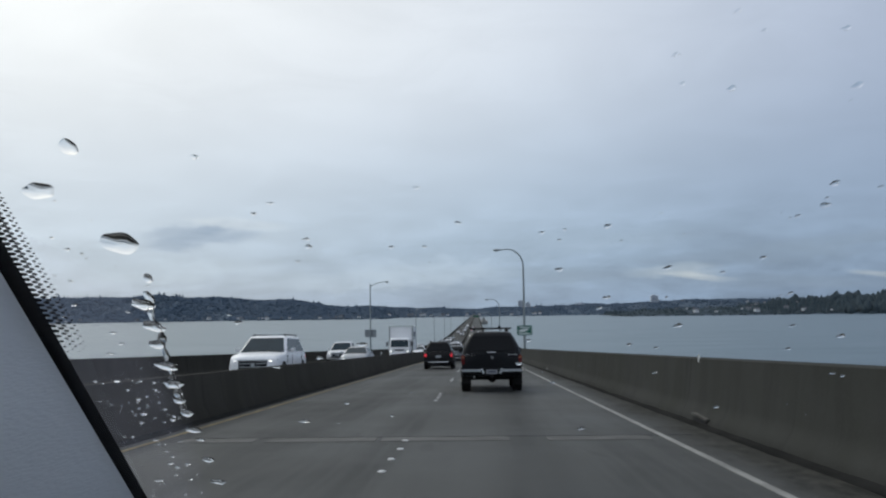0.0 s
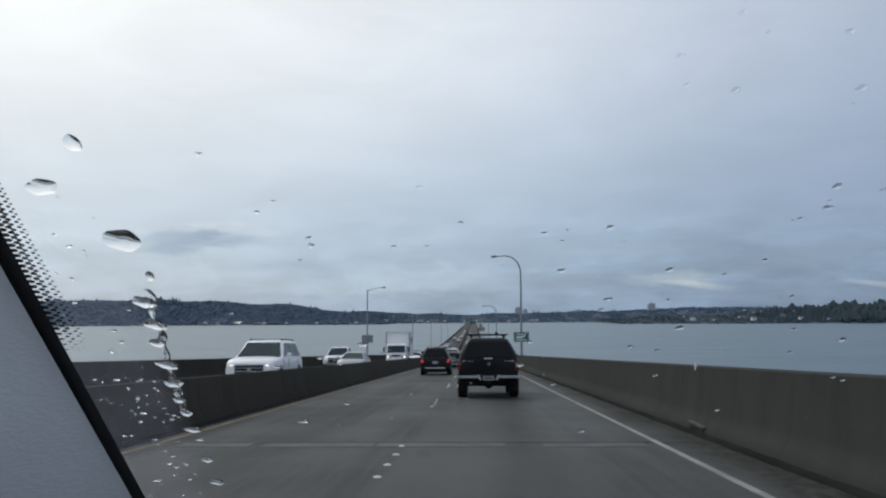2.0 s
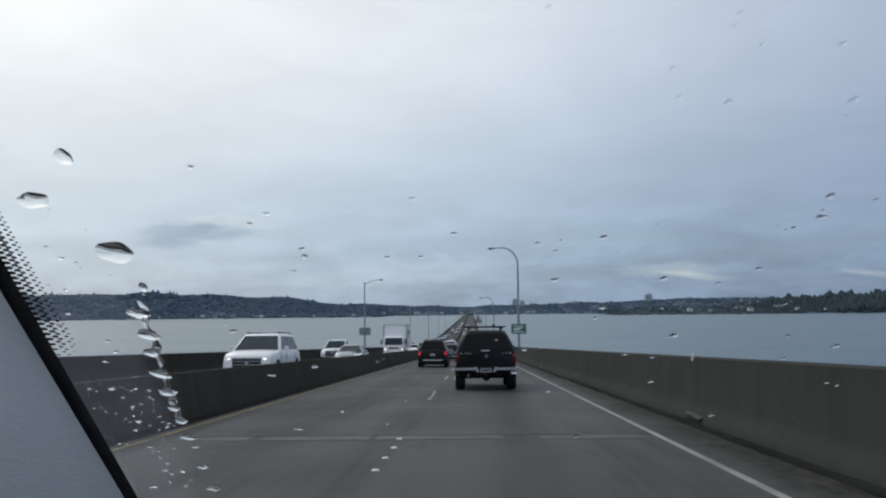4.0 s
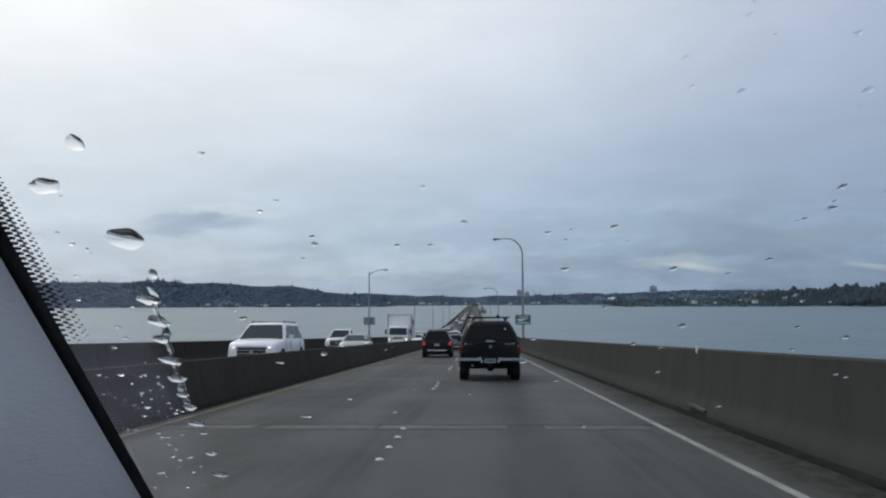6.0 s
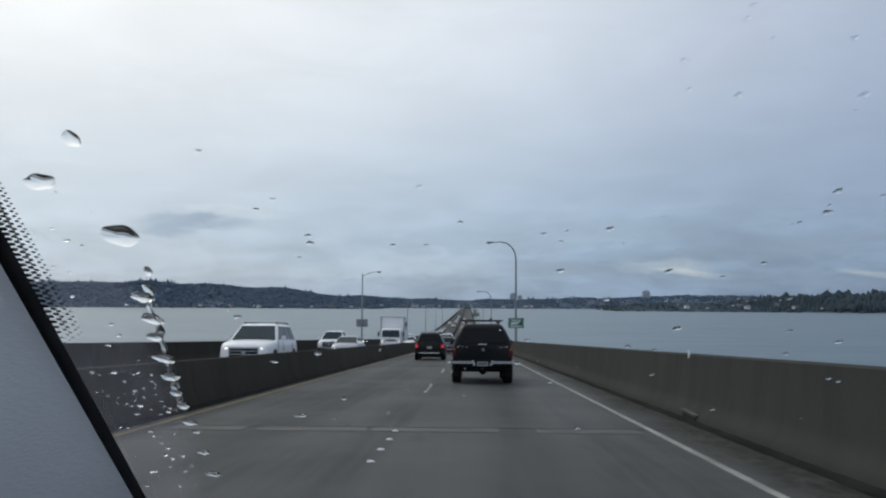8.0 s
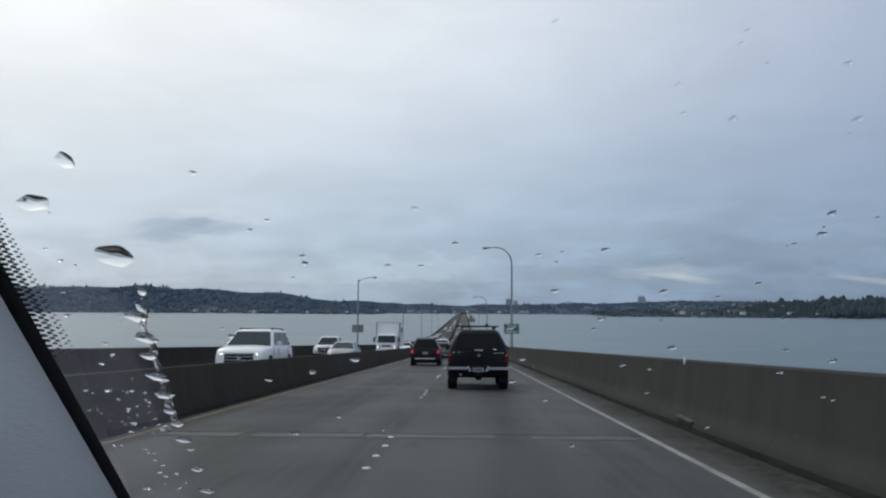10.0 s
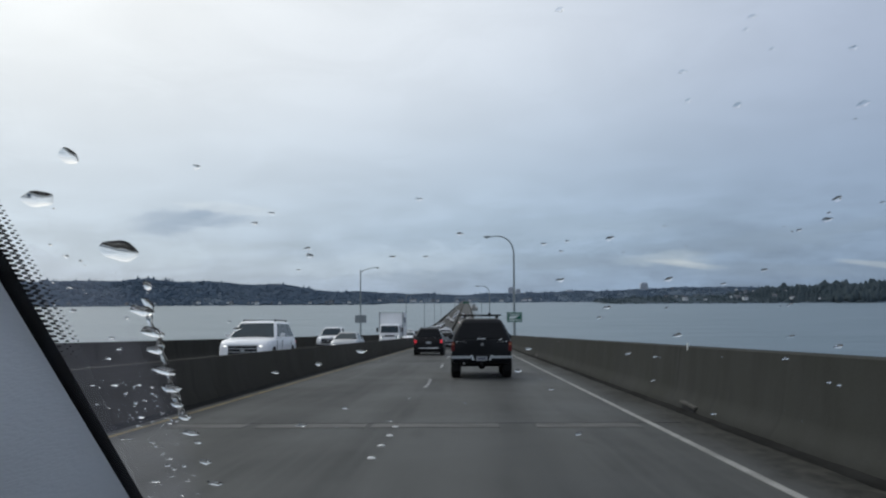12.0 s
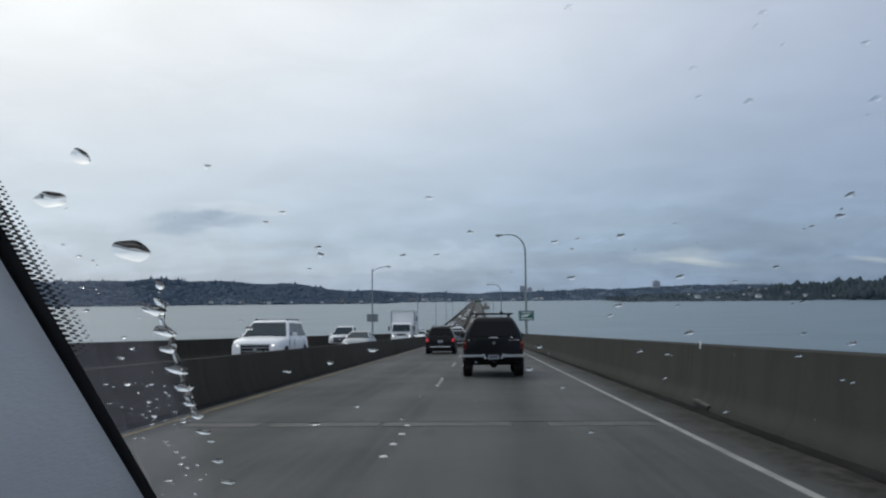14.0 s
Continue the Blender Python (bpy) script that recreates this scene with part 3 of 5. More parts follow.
for x in (-2.6, 0.9):
    part("board", boxed(x - 1.5, x + 1.5, 979.4, 979.65, FLAT + 5.6, FLAT + 7.6), SIGN_GREEN, gantry)

# lake
bm = bmesh.new()
bmesh.ops.create_circle(bm, cap_ends=True, segments=96, radius=4800)
lake = part("water", bm, WATER)
lake.location = (0, 0, WATER_Z)
tagged(lake, "grey-blue lake with small ripples under an overcast sky", "lake", kind="structure")


# ---------------------------------------------------------------- vehicles
def rounded(hx, y0, y1, z, r, n=4):
    """A rounded rectangle in plan, as a ring."""
    pts = []
    for cx, cy, a0 in ((hx - r, y1 - r, 0), (-hx + r, y1 - r, 90), (-hx + r, y0 + r, 180), (hx - r, y0 + r, 270)):
        for k in range(n):
            a = radians(a0 + 90 * k / (n - 1))
            pts.append(Vector((cx + r * math.cos(a), cy + r * math.sin(a), z)))
    return pts


def hull(rows, crown=0.06, dense=3):
    """A car's lower body from sections (y, half width, bottom, top): bellied sides, a shoulder and a crowned top."""
    def at(k, u, i):
        p0, p1, p2, p3 = (rows[min(max(k + d, 0), len(rows) - 1)] for d in (-1, 0, 1, 2))
        if i == 0:
            return p1[0] + (p2[0] - p1[0]) * u
        m1, m2 = (p2[i] - p0[i]) / 2 * (p2[0] - p1[0]) / max((p2[0] - p0[0]) / 2, 1e-3), (p3[i] - p1[i]) / 2 * (p2[0] - p1[0]) / max((p3[0] - p1[0]) / 2, 1e-3)
        lim = 1.5 * abs(p2[i] - p1[i])
        m1, m2 = max(min(m1, lim), -lim), max(min(m2, lim), -lim)
        h1 = u * u * (3 - 2 * u)
        return p1[i] * (1 - h1) + p2[i] * h1 + m1 * u * (1 - u) ** 2 - m2 * u * u * (1 - u)

    rings = []
    stops = [(k, n / dense) for k in range(len(rows) - 1) for n in range(dense)] + [(len(rows) - 2, 1.0)]
    for k, u in stops:
        y, w, z0, z1 = (at(k, u, i) for i in range(4))
        d = z1 - z0
        right = [(w - 0.16, z0), (w - 0.06, z0 + 0.02), (w - 0.025, z0 + d * 0.12), (w - 0.006, z0 + d * 0.32), (w, z0 + d * 0.52), (w - 0.012, z0 + d * 0.70),
                 (w - 0.035, z1 - 0.10), (w - 0.07, z1 - 0.035), (w - 0.14, z1), (w * 0.55, z1 + crown * 0.45), (w * 0.2, z1 + crown * 0.6)]
        rings.append([Vector((x, y, z)) for x, z in right] + [Vector((-x, y, z)) for x, z in reversed(right)])
    return loft(bmesh.new(), rings)


def wheel(parent, x, y, r, width, side):
    bm = bmesh.new()
    rings = []
    for dx, k in ((-0.5, 0.86), (-0.44, 0.97), (-0.3, 1.0), (0.3, 1.0), (0.44, 0.97), (0.5, 0.86)):
        rings.append([Vector((x + dx * width, y + r * k * math.cos(a), r + r * k * math.sin(a))) for a in (math.tau * i / 24 for i in range(24))])
    w = part("wheel", loft(bm, rings), RUBBER, parent, smooth=True)
    bm = bmesh.new()
    rod(bm, (x + side * (width * 0.5 - 0.06), y, r), (x + side * (width * 0.5 - 0.012), y, r), r * 0.64, r * 0.64, 20)
    for k in range(5):
        a = math.tau * k / 5
        rod(bm, (x + side * (width * 0.5 - 0.016), y, r), (x + side * (width * 0.5 - 0.016), y + r * 0.55 * math.cos(a), r + r * 0.55 * math.sin(a)), 0.03, 0.045, 6)
    part("rim", bm, RIM, w, smooth=True)


def vehicle(name, label, category, paint, length=4.7, width=1.85, height=1.75, belt=1.08, clear=0.32, hood=1.0, nose=0.82,
            cab=(-2.2, 0.95, -2.0, 0.2), top=0.62, tyre=0.36, tail=BRAKE, front=True, rear=True, rails=False, group="", bed=None):
    """A road vehicle that drives along +y, its wheels on z = 0. cab: rear and front foot, rear and front edge of the roof."""
    v = thing(name, label, category, group)
    h, w = length / 2, width / 2
    rb, fb, rt, ft = cab
    back = belt if bed is None else bed
    rows = [(-h, w - 0.10, clear + 0.16, back - 0.12), (-h + 0.06, w - 0.03, clear + 0.04, back - 0.02), (-h + 0.5, w, clear, back),
            (rb + 0.02 if bed else -0.6, w, clear - 0.04, back)]
    if bed:
        rows.append((rb + 0.05, w, clear - 0.04, belt))
    rows += [(fb - 0.35, w, clear - 0.04, belt), (fb, w, clear - 0.02, hood + 0.03), (h - 0.45, w - 0.02, clear, hood - 0.04),
             (h - 0.10, w - 0.09, clear, nose), (h, w - 0.22, clear + 0.10, nose - 0.12)]
    part("body", hull(rows), paint, v, smooth=True)
    wb, roof = w - 0.05, height
    levels = ((belt - 0.04, 0.0, 0.0), (belt - 0.04 + (roof - 0.06 - belt) * 0.6, 0.54, 0.0), (roof - 0.10, 0.90, 0.0), (roof - 0.055, 0.96, 0.015), (roof - 0.025, 1.0, 0.06),
              (roof - 0.006, 1.0, 0.15), (roof, 1.0, 0.30))
    rings = []
    for z, k, inset in levels:
        hw = wb + (top - wb) * k - inset
        rings.append(rounded(hw, rb + (rt - rb) * k + inset, fb + (ft - fb) * k - inset * 1.2, z, 0.13))
    part("cabin", loft(bmesh.new(), rings), paint, v, smooth=True)

    def cab_at(x, end, k):
        """A point on the cabin: x from -1 to 1 across, end 0 rear to 1 front, k from belt to roof."""
        hw = wb + (top - wb) * k
        y0, y1 = rb + (rt - rb) * k, fb + (ft - fb) * k
        return Vector((x * hw, y0 + (y1 - y0) * end, belt - 0.04 + (roof - 0.10 - belt + 0.04) * k / 0.9))

    part("windscreen", panel([cab_at(-0.92, 1, 0.07), cab_at(0.92, 1, 0.07), cab_at(0.89, 1, 0.90), cab_at(-0.89, 1, 0.90)], 0.012), CARGLASS, v)
    part("rear_window", panel([cab_at(-0.90, 0, 0.12), cab_at(0.90, 0, 0.12), cab_at(0.86, 0, 0.86), cab_at(-0.86, 0, 0.86)], 0.012), TINTED, v)
    for side in (-1, 1):
        for a, b in ((0.07, 0.29), (0.31, 0.59), (0.61, 0.94)) if bed is None and height > 1.7 else (((0.09, 0.47), (0.49, 0.93)) if bed is None else ((0.10, 0.48), (0.52, 0.93))):
            part("side_window", panel([cab_at(side, a, 0.10), cab_at(side, b, 0.10), cab_at(side, min(b, 0.91), 0.88), cab_at(side, max(a, 0.10), 0.88)], 0.012), TINTED, v)
        for y in (-h + 0.85, h - 0.90):
            wheel(v, side * (w - 0.11), y, tyre, 0.24, side)
        for y in (-h + 0.85, h - 0.90):
            part("wheel_arch", rod(bmesh.new(), (side * (w - 0.16), y, tyre + 0.02), (side * (w + 0.004), y, tyre + 0.02), tyre * 1.16, tyre * 1.16, 24), TRIM, v)
        part("sill", boxed(side * (w - 0.03) - 0.025, side * (w - 0.03) + 0.025, -h + 1.35, h - 1.40, clear - 0.04, clear + 0.09, 0.01), TRIM, v)
        doors = (rb + 0.95, fb - 0.95, fb - 0.05) if bed is None else (rb + 0.12, fb - 0.15)
        for y in doors:
            part("door_seam", boxed(side * (w - 0.005) - 0.008, side * (w - 0.005) + 0.008, y - 0.006, y + 0.006, clear + 0.12, belt - 0.10), TRIM, v)
        for y in doors[:-1]:
            part("door_handle", boxed(side * (w + 0.008) - 0.014, side * (w + 0.008) + 0.014, y + 0.08, y + 0.26, belt - 0.20, belt - 0.165, 0.006), paint, v)
        m = part("mirror", boxed(side * (w + 0.10) - 0.09, side * (w + 0.10) + 0.09, fb - 0.55, fb - 0.43, belt + 0.02, belt + 0.16, 0.03), paint, v)
        if front:
            big = 0.04 if height > 1.7 else 0.0
            part("headlight", panel([(side * (w - 0.50), h - 0.045, nose - 0.22 - big), (side * (w - 0.13), h - 0.15, nose - 0.20 - big), (side * (w - 0.10), h - 0.22, nose - 0.02),
                                     (side * (w - 0.46), h - 0.085, nose - 0.07)], 0.03), HEADLENS, v)
            part("fog_lamp", rod(bmesh.new(), (side * (w - 0.36), h - 0.06, clear + 0.22), (side * (w - 0.28), h + 0.03, clear + 0.22), 0.05, 0.05, 10), HEADLENS, v)
            part("wiper", rod(bmesh.new(), (side * 0.3 - 0.3, fb + 0.02, belt + 0.03), (side * 0.3 + 0.25, fb - 0.06, belt + 0.09), 0.012, 0.008, 6), TRIM, v)
            part("bulb", rod(bmesh.new(), (side * (w - 0.33), h - 0.05, nose - 0.12), (side * (w - 0.33), h - 0.018, nose - 0.12), 0.055, 0.055, 10), HEADLIGHT, v)
        if rear:
            part("tail_light", boxed(side * (w - 0.14) - 0.09, side * (w - 0.14) + 0.09, -h - 0.004, -h + 0.10, belt - 0.34, belt - 0.10, 0.03), tail, v)
        if rails:
            part("roof_rail", rod(bmesh.new(), (side * (top - 0.08), rt + 0.2, roof + 0.04), (side * (top - 0.08), ft - 0.2, roof + 0.04), 0.02, 0.02, 8), TRIM, v)
            for y in (rt + 0.25, ft - 0.25):
                part("rail_foot", boxed(side * (top - 0.08) - 0.02, side * (top - 0.08) + 0.02, y - 0.04, y + 0.04, roof - 0.03, roof + 0.04), TRIM, v)
    if front:
        gw, gh = (0.56, 0.36) if height > 1.7 else (0.42, 0.20)
        g = part("grille", boxed(-gw, gw, h - 0.05, h + 0.012, nose - 0.06 - gh, nose - 0.06, 0.03), TRIM, v)
        for k in range(2):
            part("grille_bar", boxed(-gw + 0.03, gw - 0.03, h + 0.008, h + 0.022, nose - 0.075 - gh * (k + 1) / 3, nose - 0.045 - gh * (k + 1) / 3), CHROME, g)
        part("grille_frame", boxed(-gw - 0.02, gw + 0.02, h - 0.01, h + 0.018, nose - 0.075, nose - 0.045, 0.01), CHROME, g)
        part("emblem", rod(bmesh.new(), (0, h + 0.01, nose - 0.06 - gh / 2), (0, h + 0.03, nose - 0.06 - gh / 2), 0.07, 0.065, 14), CHROME, g)
        part("front_bumper", boxed(-w + 0.10, w - 0.10, h - 0.22, h + 0.05, clear + 0.14, nose - 0.12 - gh, 0.06), paint, v)
        part("air_intake", boxed(-0.55, 0.55, h - 0.06, h + 0.062, clear + 0.17, clear + 0.27, 0.02), TRIM, v)
        part("front_plate", boxed(-0.17, 0.17, h + 0.04, h + 0.062, nose - 0.24 - gh, nose - 0.13 - gh), PLATE, v)
    if rear:
        part("rear_bumper", boxed(-w + 0.05, w - 0.05, -h - 0.05, -h + 0.15, clear + 0.10, clear + 0.27, 0.04), TRIM, v)
        part("bumper_guard", boxed(-w + 0.30, w - 0.30, -h - 0.065, -h - 0.04, clear + 0.08, clear + 0.14, 0.01), BADGE, v)
        part("rear_plate", boxed(-0.16, 0.16, -h - 0.015, -h + 0.03, belt - 0.36, belt - 0.22), PLATE, v)
    if rails:
        for y in (rt + 0.35, ft - 0.45):
            part("cross_bar", boxed(-top + 0.08, top - 0.08, y - 0.03, y + 0.03, roof + 0.035, roof + 0.06, 0.008), CHROME, v)
    if front:
        part("lower_bumper", boxed(-w + 0.14, w - 0.14, h - 0.16, h - 0.005, clear - 0.02, clear + 0.10, 0.03), TRIM, v)
        part("bonnet_seam", boxed(-w + 0.2, w - 0.2, fb + 0.02, fb + 0.05, hood + 0.012, hood + 0.046), TRIM, v)
    part("underside", boxed(-w + 0.2, w - 0.2, -h + 0.2, h - 0.2, clear - 0.16, clear + 0.02, 0.03), TRIM, v)
    return v


def stand(v, x, y, oncoming=False):
    slope = math.degrees(math.atan((deck_z(y + 1) - deck_z(y - 1)) / 2))
    m = Matrix.Translation((x, y, deck_z(y) + 0.002)) @ pose(0, 0, 0, slope) @ pose(0, 0, 0, 0, 0, 180 if oncoming else 0)
    v.matrix_basis = m
    return v


def place_of(x, y, oncoming=False):
    slope = math.degrees(math.atan((deck_z(y + 1) - deck_z(y - 1)) / 2))
    return Matrix.Translation((x, y, deck_z(y) + 0.002)) @ pose(0, 0, 0, slope) @ pose(0, 0, 0, 0, 0, 180 if oncoming else 0)


def lead_truck():
    """The black off-road wagon ahead in the lane."""
    v = thing("off_road_wagon", "black off-road wagon with roof rack and dull chrome rear bumper", "car")
    paint = PAINTS["black"]
    rows = [(-2.30, 0.84, 0.60, 1.10), (-2.24, 0.885, 0.46, 1.16), (-1.7, 0.90, 0.44, 1.18), (0.7, 0.90, 0.42, 1.18), (0.95, 0.90, 0.44, 1.14),
            (1.9, 0.88, 0.46, 1.06), (2.20, 0.82, 0.48, 0.96), (2.28, 0.70, 0.55, 0.86)]
    part("body", hull(rows), paint, v, smooth=True)
    rings = []
    for z, hw, y0, y1, r in ((1.12, 0.875, -2.27, 0.95, 0.12), (1.30, 0.815, -2.24, 0.72, 0.13), (1.55, 0.70, -2.16, 0.42, 0.15), (1.70, 0.625, -2.08, 0.26, 0.16),
                             (1.765, 0.57, -2.00, 0.16, 0.16), (1.785, 0.46, -1.86, 0.0, 0.16)):
        rings.append(rounded(hw, y0, y1, z, r))
    part("cabin", loft(bmesh.new(), rings), paint, v, smooth=True)
    part("rear_window", panel([(-0.71, -2.268, 1.20), (0.71, -2.268, 1.20), (0.575, -2.12, 1.64), (-0.575, -2.12, 1.64)], 0.012), TINTED, v)
    part("windscreen", panel([(-0.74, 0.90, 1.22), (0.74, 0.90, 1.22), (0.58, 0.36, 1.66), (-0.58, 0.36, 1.66)], 0.02), CARGLASS, v)
    for side in (-1, 1):
        part("side_window", panel([(side * 0.865, -1.95, 1.22), (side * 0.865, 0.55, 1.22), (side * 0.665, 0.25, 1.62), (side * 0.665, -1.85, 1.62)], 0.015), CARGLASS, v)
        lamp = part("tail_light", boxed(side * 0.845 - 0.05, side * 0.845 + 0.05, -2.335, -2.16, 0.80, 1.10, 0.025), TAIL, v, "red tail lamp with an amber top")
        part("turn_lens", boxed(side * 0.845 - 0.042, side * 0.845 + 0.042, -2.342, -2.20, 0.98, 1.07, 0.012), AMBER, lamp)
        part("badge", boxed(side * 0.60 - 0.15, side * 0.60 + 0.15, -2.30, -2.272, 1.072, 1.108), BADGE, v, "pale lettering drawn as a bar")
        for y in (-1.42, 1.38):
            wheel(v, side * 0.775, y, 0.385, 0.28, side)
            part("wheel_flare", boxed(side * 0.86 - 0.06, side * 0.86 + 0.06, y - 0.46, y + 0.46, 0.74, 0.82, 0.03), TRIM, v)
        part("mirror", boxed(side * 0.97 - 0.07, side * 0.97 + 0.07, 0.60, 0.72, 1.14, 1.30, 0.03), TRIM, v)
        part("roof_rail", rod(bmesh.new(), (side * 0.50, -1.8, 1.835), (side * 0.50, -0.1, 1.835), 0.018, 0.018, 8), TRIM, v)
        for y in (-1.7, -0.95, -0.2):
            part("rail_foot", boxed(side * 0.50 - 0.02, side * 0.50 + 0.02, y - 0.03, y + 0.03, 1.76, 1.84), TRIM, v)
        part("mud_flap", boxed(side * 0.765 - 0.12, side * 0.765 + 0.12, -1.88, -1.865, 0.22, 0.50), RUBBER, v)
    for y in (-1.62, -0.5):
        bar = part("cross_bar", boxed(-0.66, 0.64, y - 0.035, y + 0.035, 1.875, 1.905, 0.012), TRIM, v)
        for x in (-0.50, 0.50):
            part("bar_foot", boxed(x - 0.035, x + 0.035, y - 0.03, y + 0.03, 1.84, 1.885, 0.008), TRIM, bar)
    for side in (-1, 1):
        for y in (-0.85, 0.05, 0.85):
            part("door_seam", boxed(side * 0.894 - 0.009, side * 0.894 + 0.009, y - 0.006, y + 0.006, 0.60, 1.08), TRIM, v)
        for y in (-0.75, 0.15):
            part("door_handle", boxed(side * 0.90 - 0.016, side * 0.90 + 0.016, y, y + 0.18, 1.00, 1.035, 0.006), CHROME, v)
        part("headlight", boxed(side * 0.62 - 0.16, side * 0.62 + 0.16, 2.10, 2.26, 0.74, 0.90, 0.03), HEADLENS, v)
        part("side_step", boxed(side * 0.88 - 0.06, side * 0.88 + 0.06, -0.9, 0.9, 0.40, 0.45, 0.015), TRIM, v)
    part("grille", boxed(-0.42, 0.42, 2.20, 2.295, 0.68, 0.88, 0.02), TRIM, v)
    part("front_bumper", boxed(-0.88, 0.88, 2.16, 2.40, 0.48, 0.64, 0.04), CHROME, v)
    part("rack_clamp", boxed(0.22, 0.30, -1.68, -1.56, 1.89, 1.965, 0.015), TRIM, v)
    part("tailgate_handle", boxed(-0.13, 0.13, -2.315, -2.27, 1.155, 1.185, 0.008), BADGE, v, "pale tailgate handle")
    part("emblem", rod(bmesh.new(), (0.02, -2.29, 1.01), (0.02, -2.312, 1.01), 0.05, 0.05, 16), STEEL, v)
    for side in (-1, 1):
        b = part("rear_bumper", boxed(min(side * 0.26, side * 0.91), max(side * 0.26, side * 0.91), -2.46, -2.24, 0.602, 0.672, 0.028), CHROME, v, "dull chrome bumper half")
        part("plate_bracket", panel([(side * 0.27, -2.45, 0.54), (side * 0.20, -2.45, 0.56), (side * 0.27, -2.45, 0.70), (side * 0.33, -2.45, 0.70)], 0.012), CHROME, v)
    part("step_pad", boxed(-0.27, 0.27, -2.45, -2.24, 0.66, 0.705, 0.012), TRIM, v)
    plate = part("rear_plate", boxed(-0.165, 0.165, -2.44, -2.42, 0.535, 0.66), PLATE, v)
    part("plate_bar", boxed(-0.12, 0.12, -2.448, -2.438, 0.575, 0.625), PLATE_BAR, plate)
    part("underside", boxed(-0.62, 0.62, -2.15, 2.0, 0.43, 0.52, 0.03), TRIM, v)
    part("rear_axle", rod(bmesh.new(), (-0.7, -1.42, 0.385), (0.7, -1.42, 0.385), 0.055, 0.055, 10), TRIM, v)
    bm = bmesh.new()
    bmesh.ops.create_uvsphere(bm, u_segments=14, v_segments=8, radius=0.125, matrix=Matrix.Translation((0.02, -1.42, 0.37)))
    part("differential", bm, TRIM, v, smooth=True)
    part("tow_hitch", boxed(-0.05, 0.05, -2.50, -2.2, 0.42, 0.50, 0.01), TRIM, v)
    part("exhaust_pipe", rod(bmesh.new(), (-0.52, -1.9, 0.47), (-0.52, -2.38, 0.45), 0.03, 0.03, 10), CHROME, v)
    return v


def lamp_bits(p, x, z, reach, side):
    """The cobra head at the end of the arm."""
    bm = bmesh.new()
    rings = []
    for k, (d, hw, hh) in enumerate(((0.0, 0.05, 0.05), (0.12, 0.09, 0.07), (0.35, 0.17, 0.10), (0.60, 0.18, 0.09), (0.74, 0.10, 0.05))):
        rings.append([Vector((x + side * d, hw * math.cos(a), z + hh * math.sin(a) * (1.0 if math.sin(a) > 0 else 0.7))) for a in (math.tau * i / 12 for i in range(12))])
    head = part("lamp_head", loft(bm, rings), POLE, p, smooth=True)
    bm = bmesh.new()
    bmesh.ops.create_uvsphere(bm, u_segments=12, v_segments=6, radius=0.13, matrix=Matrix.Translation((x + side * 0.48, 0, z - 0.05)) @ Matrix.Diagonal((1.3, 0.9, 0.6, 1)))
    part("lens", bm, HEADLENS, head, smooth=True)


def street_lamp(side, bent, label, foot=1.1, height=9.7):
    """A street lamp; side is the way its arm reaches. bent: a round sweeping arm, else a straight slanted one."""
    p = thing("street_lamp", label, "street lamp", "street lamps along the bridge")
    part("base_plate", boxed(-0.19, 0.19, -0.19, 0.19, foot, foot + 0.03), POLE, p)
    if bent:
        pts, radii = [(0, 0, foot + 0.02)], [0.115]
        pts.append((0, 0, height - 1.5))
        radii.append(0.07)
        for k in range(1, 9):
            a = radians(90 * k / 8)
            pts.append((side * 1.35 * (1 - math.cos(a)), 0, height - 1.5 + 1.5 * math.sin(a)))
            radii.append(0.07 - 0.003 * k)
        pts.append((side * 1.9, 0, height - 0.03))
        radii.append(0.04)
        part("pole", tube(bmesh.new(), pts, radii, 12), POLE, p, smooth=True)
        lamp_bits(p, side * 1.85, height - 0.05, 0.7, side)
    else:
        part("pole", rod(bmesh.new(), (0, 0, foot + 0.02), (0, 0, height), 0.115, 0.07, 12), POLE, p, smooth=True)
        pts = [(0, 0, height - 0.35), (side * 0.7, 0, height + 0.02), (side * 1.3, 0, height + 0.20), (side * 1.8, 0, height + 0.25)]
        part("arm", tube(bmesh.new(), pts, [0.05, 0.045, 0.04, 0.035], 10), POLE, p, smooth=True)
        lamp_bits(p, side * 1.75, height + 0.25, 0.7, side)
    return p


stand(lead_truck(), 0.42, 27.6)
suv = stand(vehicle("estate_car", "dark charcoal estate car with roof rails and lit red tail lights", "car", PAINTS["dark"], 4.6, 1.82, 1.66, 1.05, 0.32, 1.0, 0.82,
                    (-2.2, 0.95, -1.85, 0.1), 0.58, 0.35, rails=True), -2.35, 54)
stand(vehicle("saloon_car", "dark grey saloon car following the traffic ahead", "car", PAINTS["grey"], 4.7, 1.80, 1.46, 0.95, 0.26, 0.92, 0.70,
              (-1.7, 1.05, -0.95, 0.15), 0.58, 0.33), -1.9, 76)
stand(vehicle("saloon_car", "silver saloon car in the lane ahead of the black wagon", "car", PAINTS["silver"], 4.7, 1.80, 1.48, 0.95, 0.26, 0.92, 0.70,
              (-1.7, 1.05, -0.95, 0.15), 0.58, 0.33), 0.2, 92)

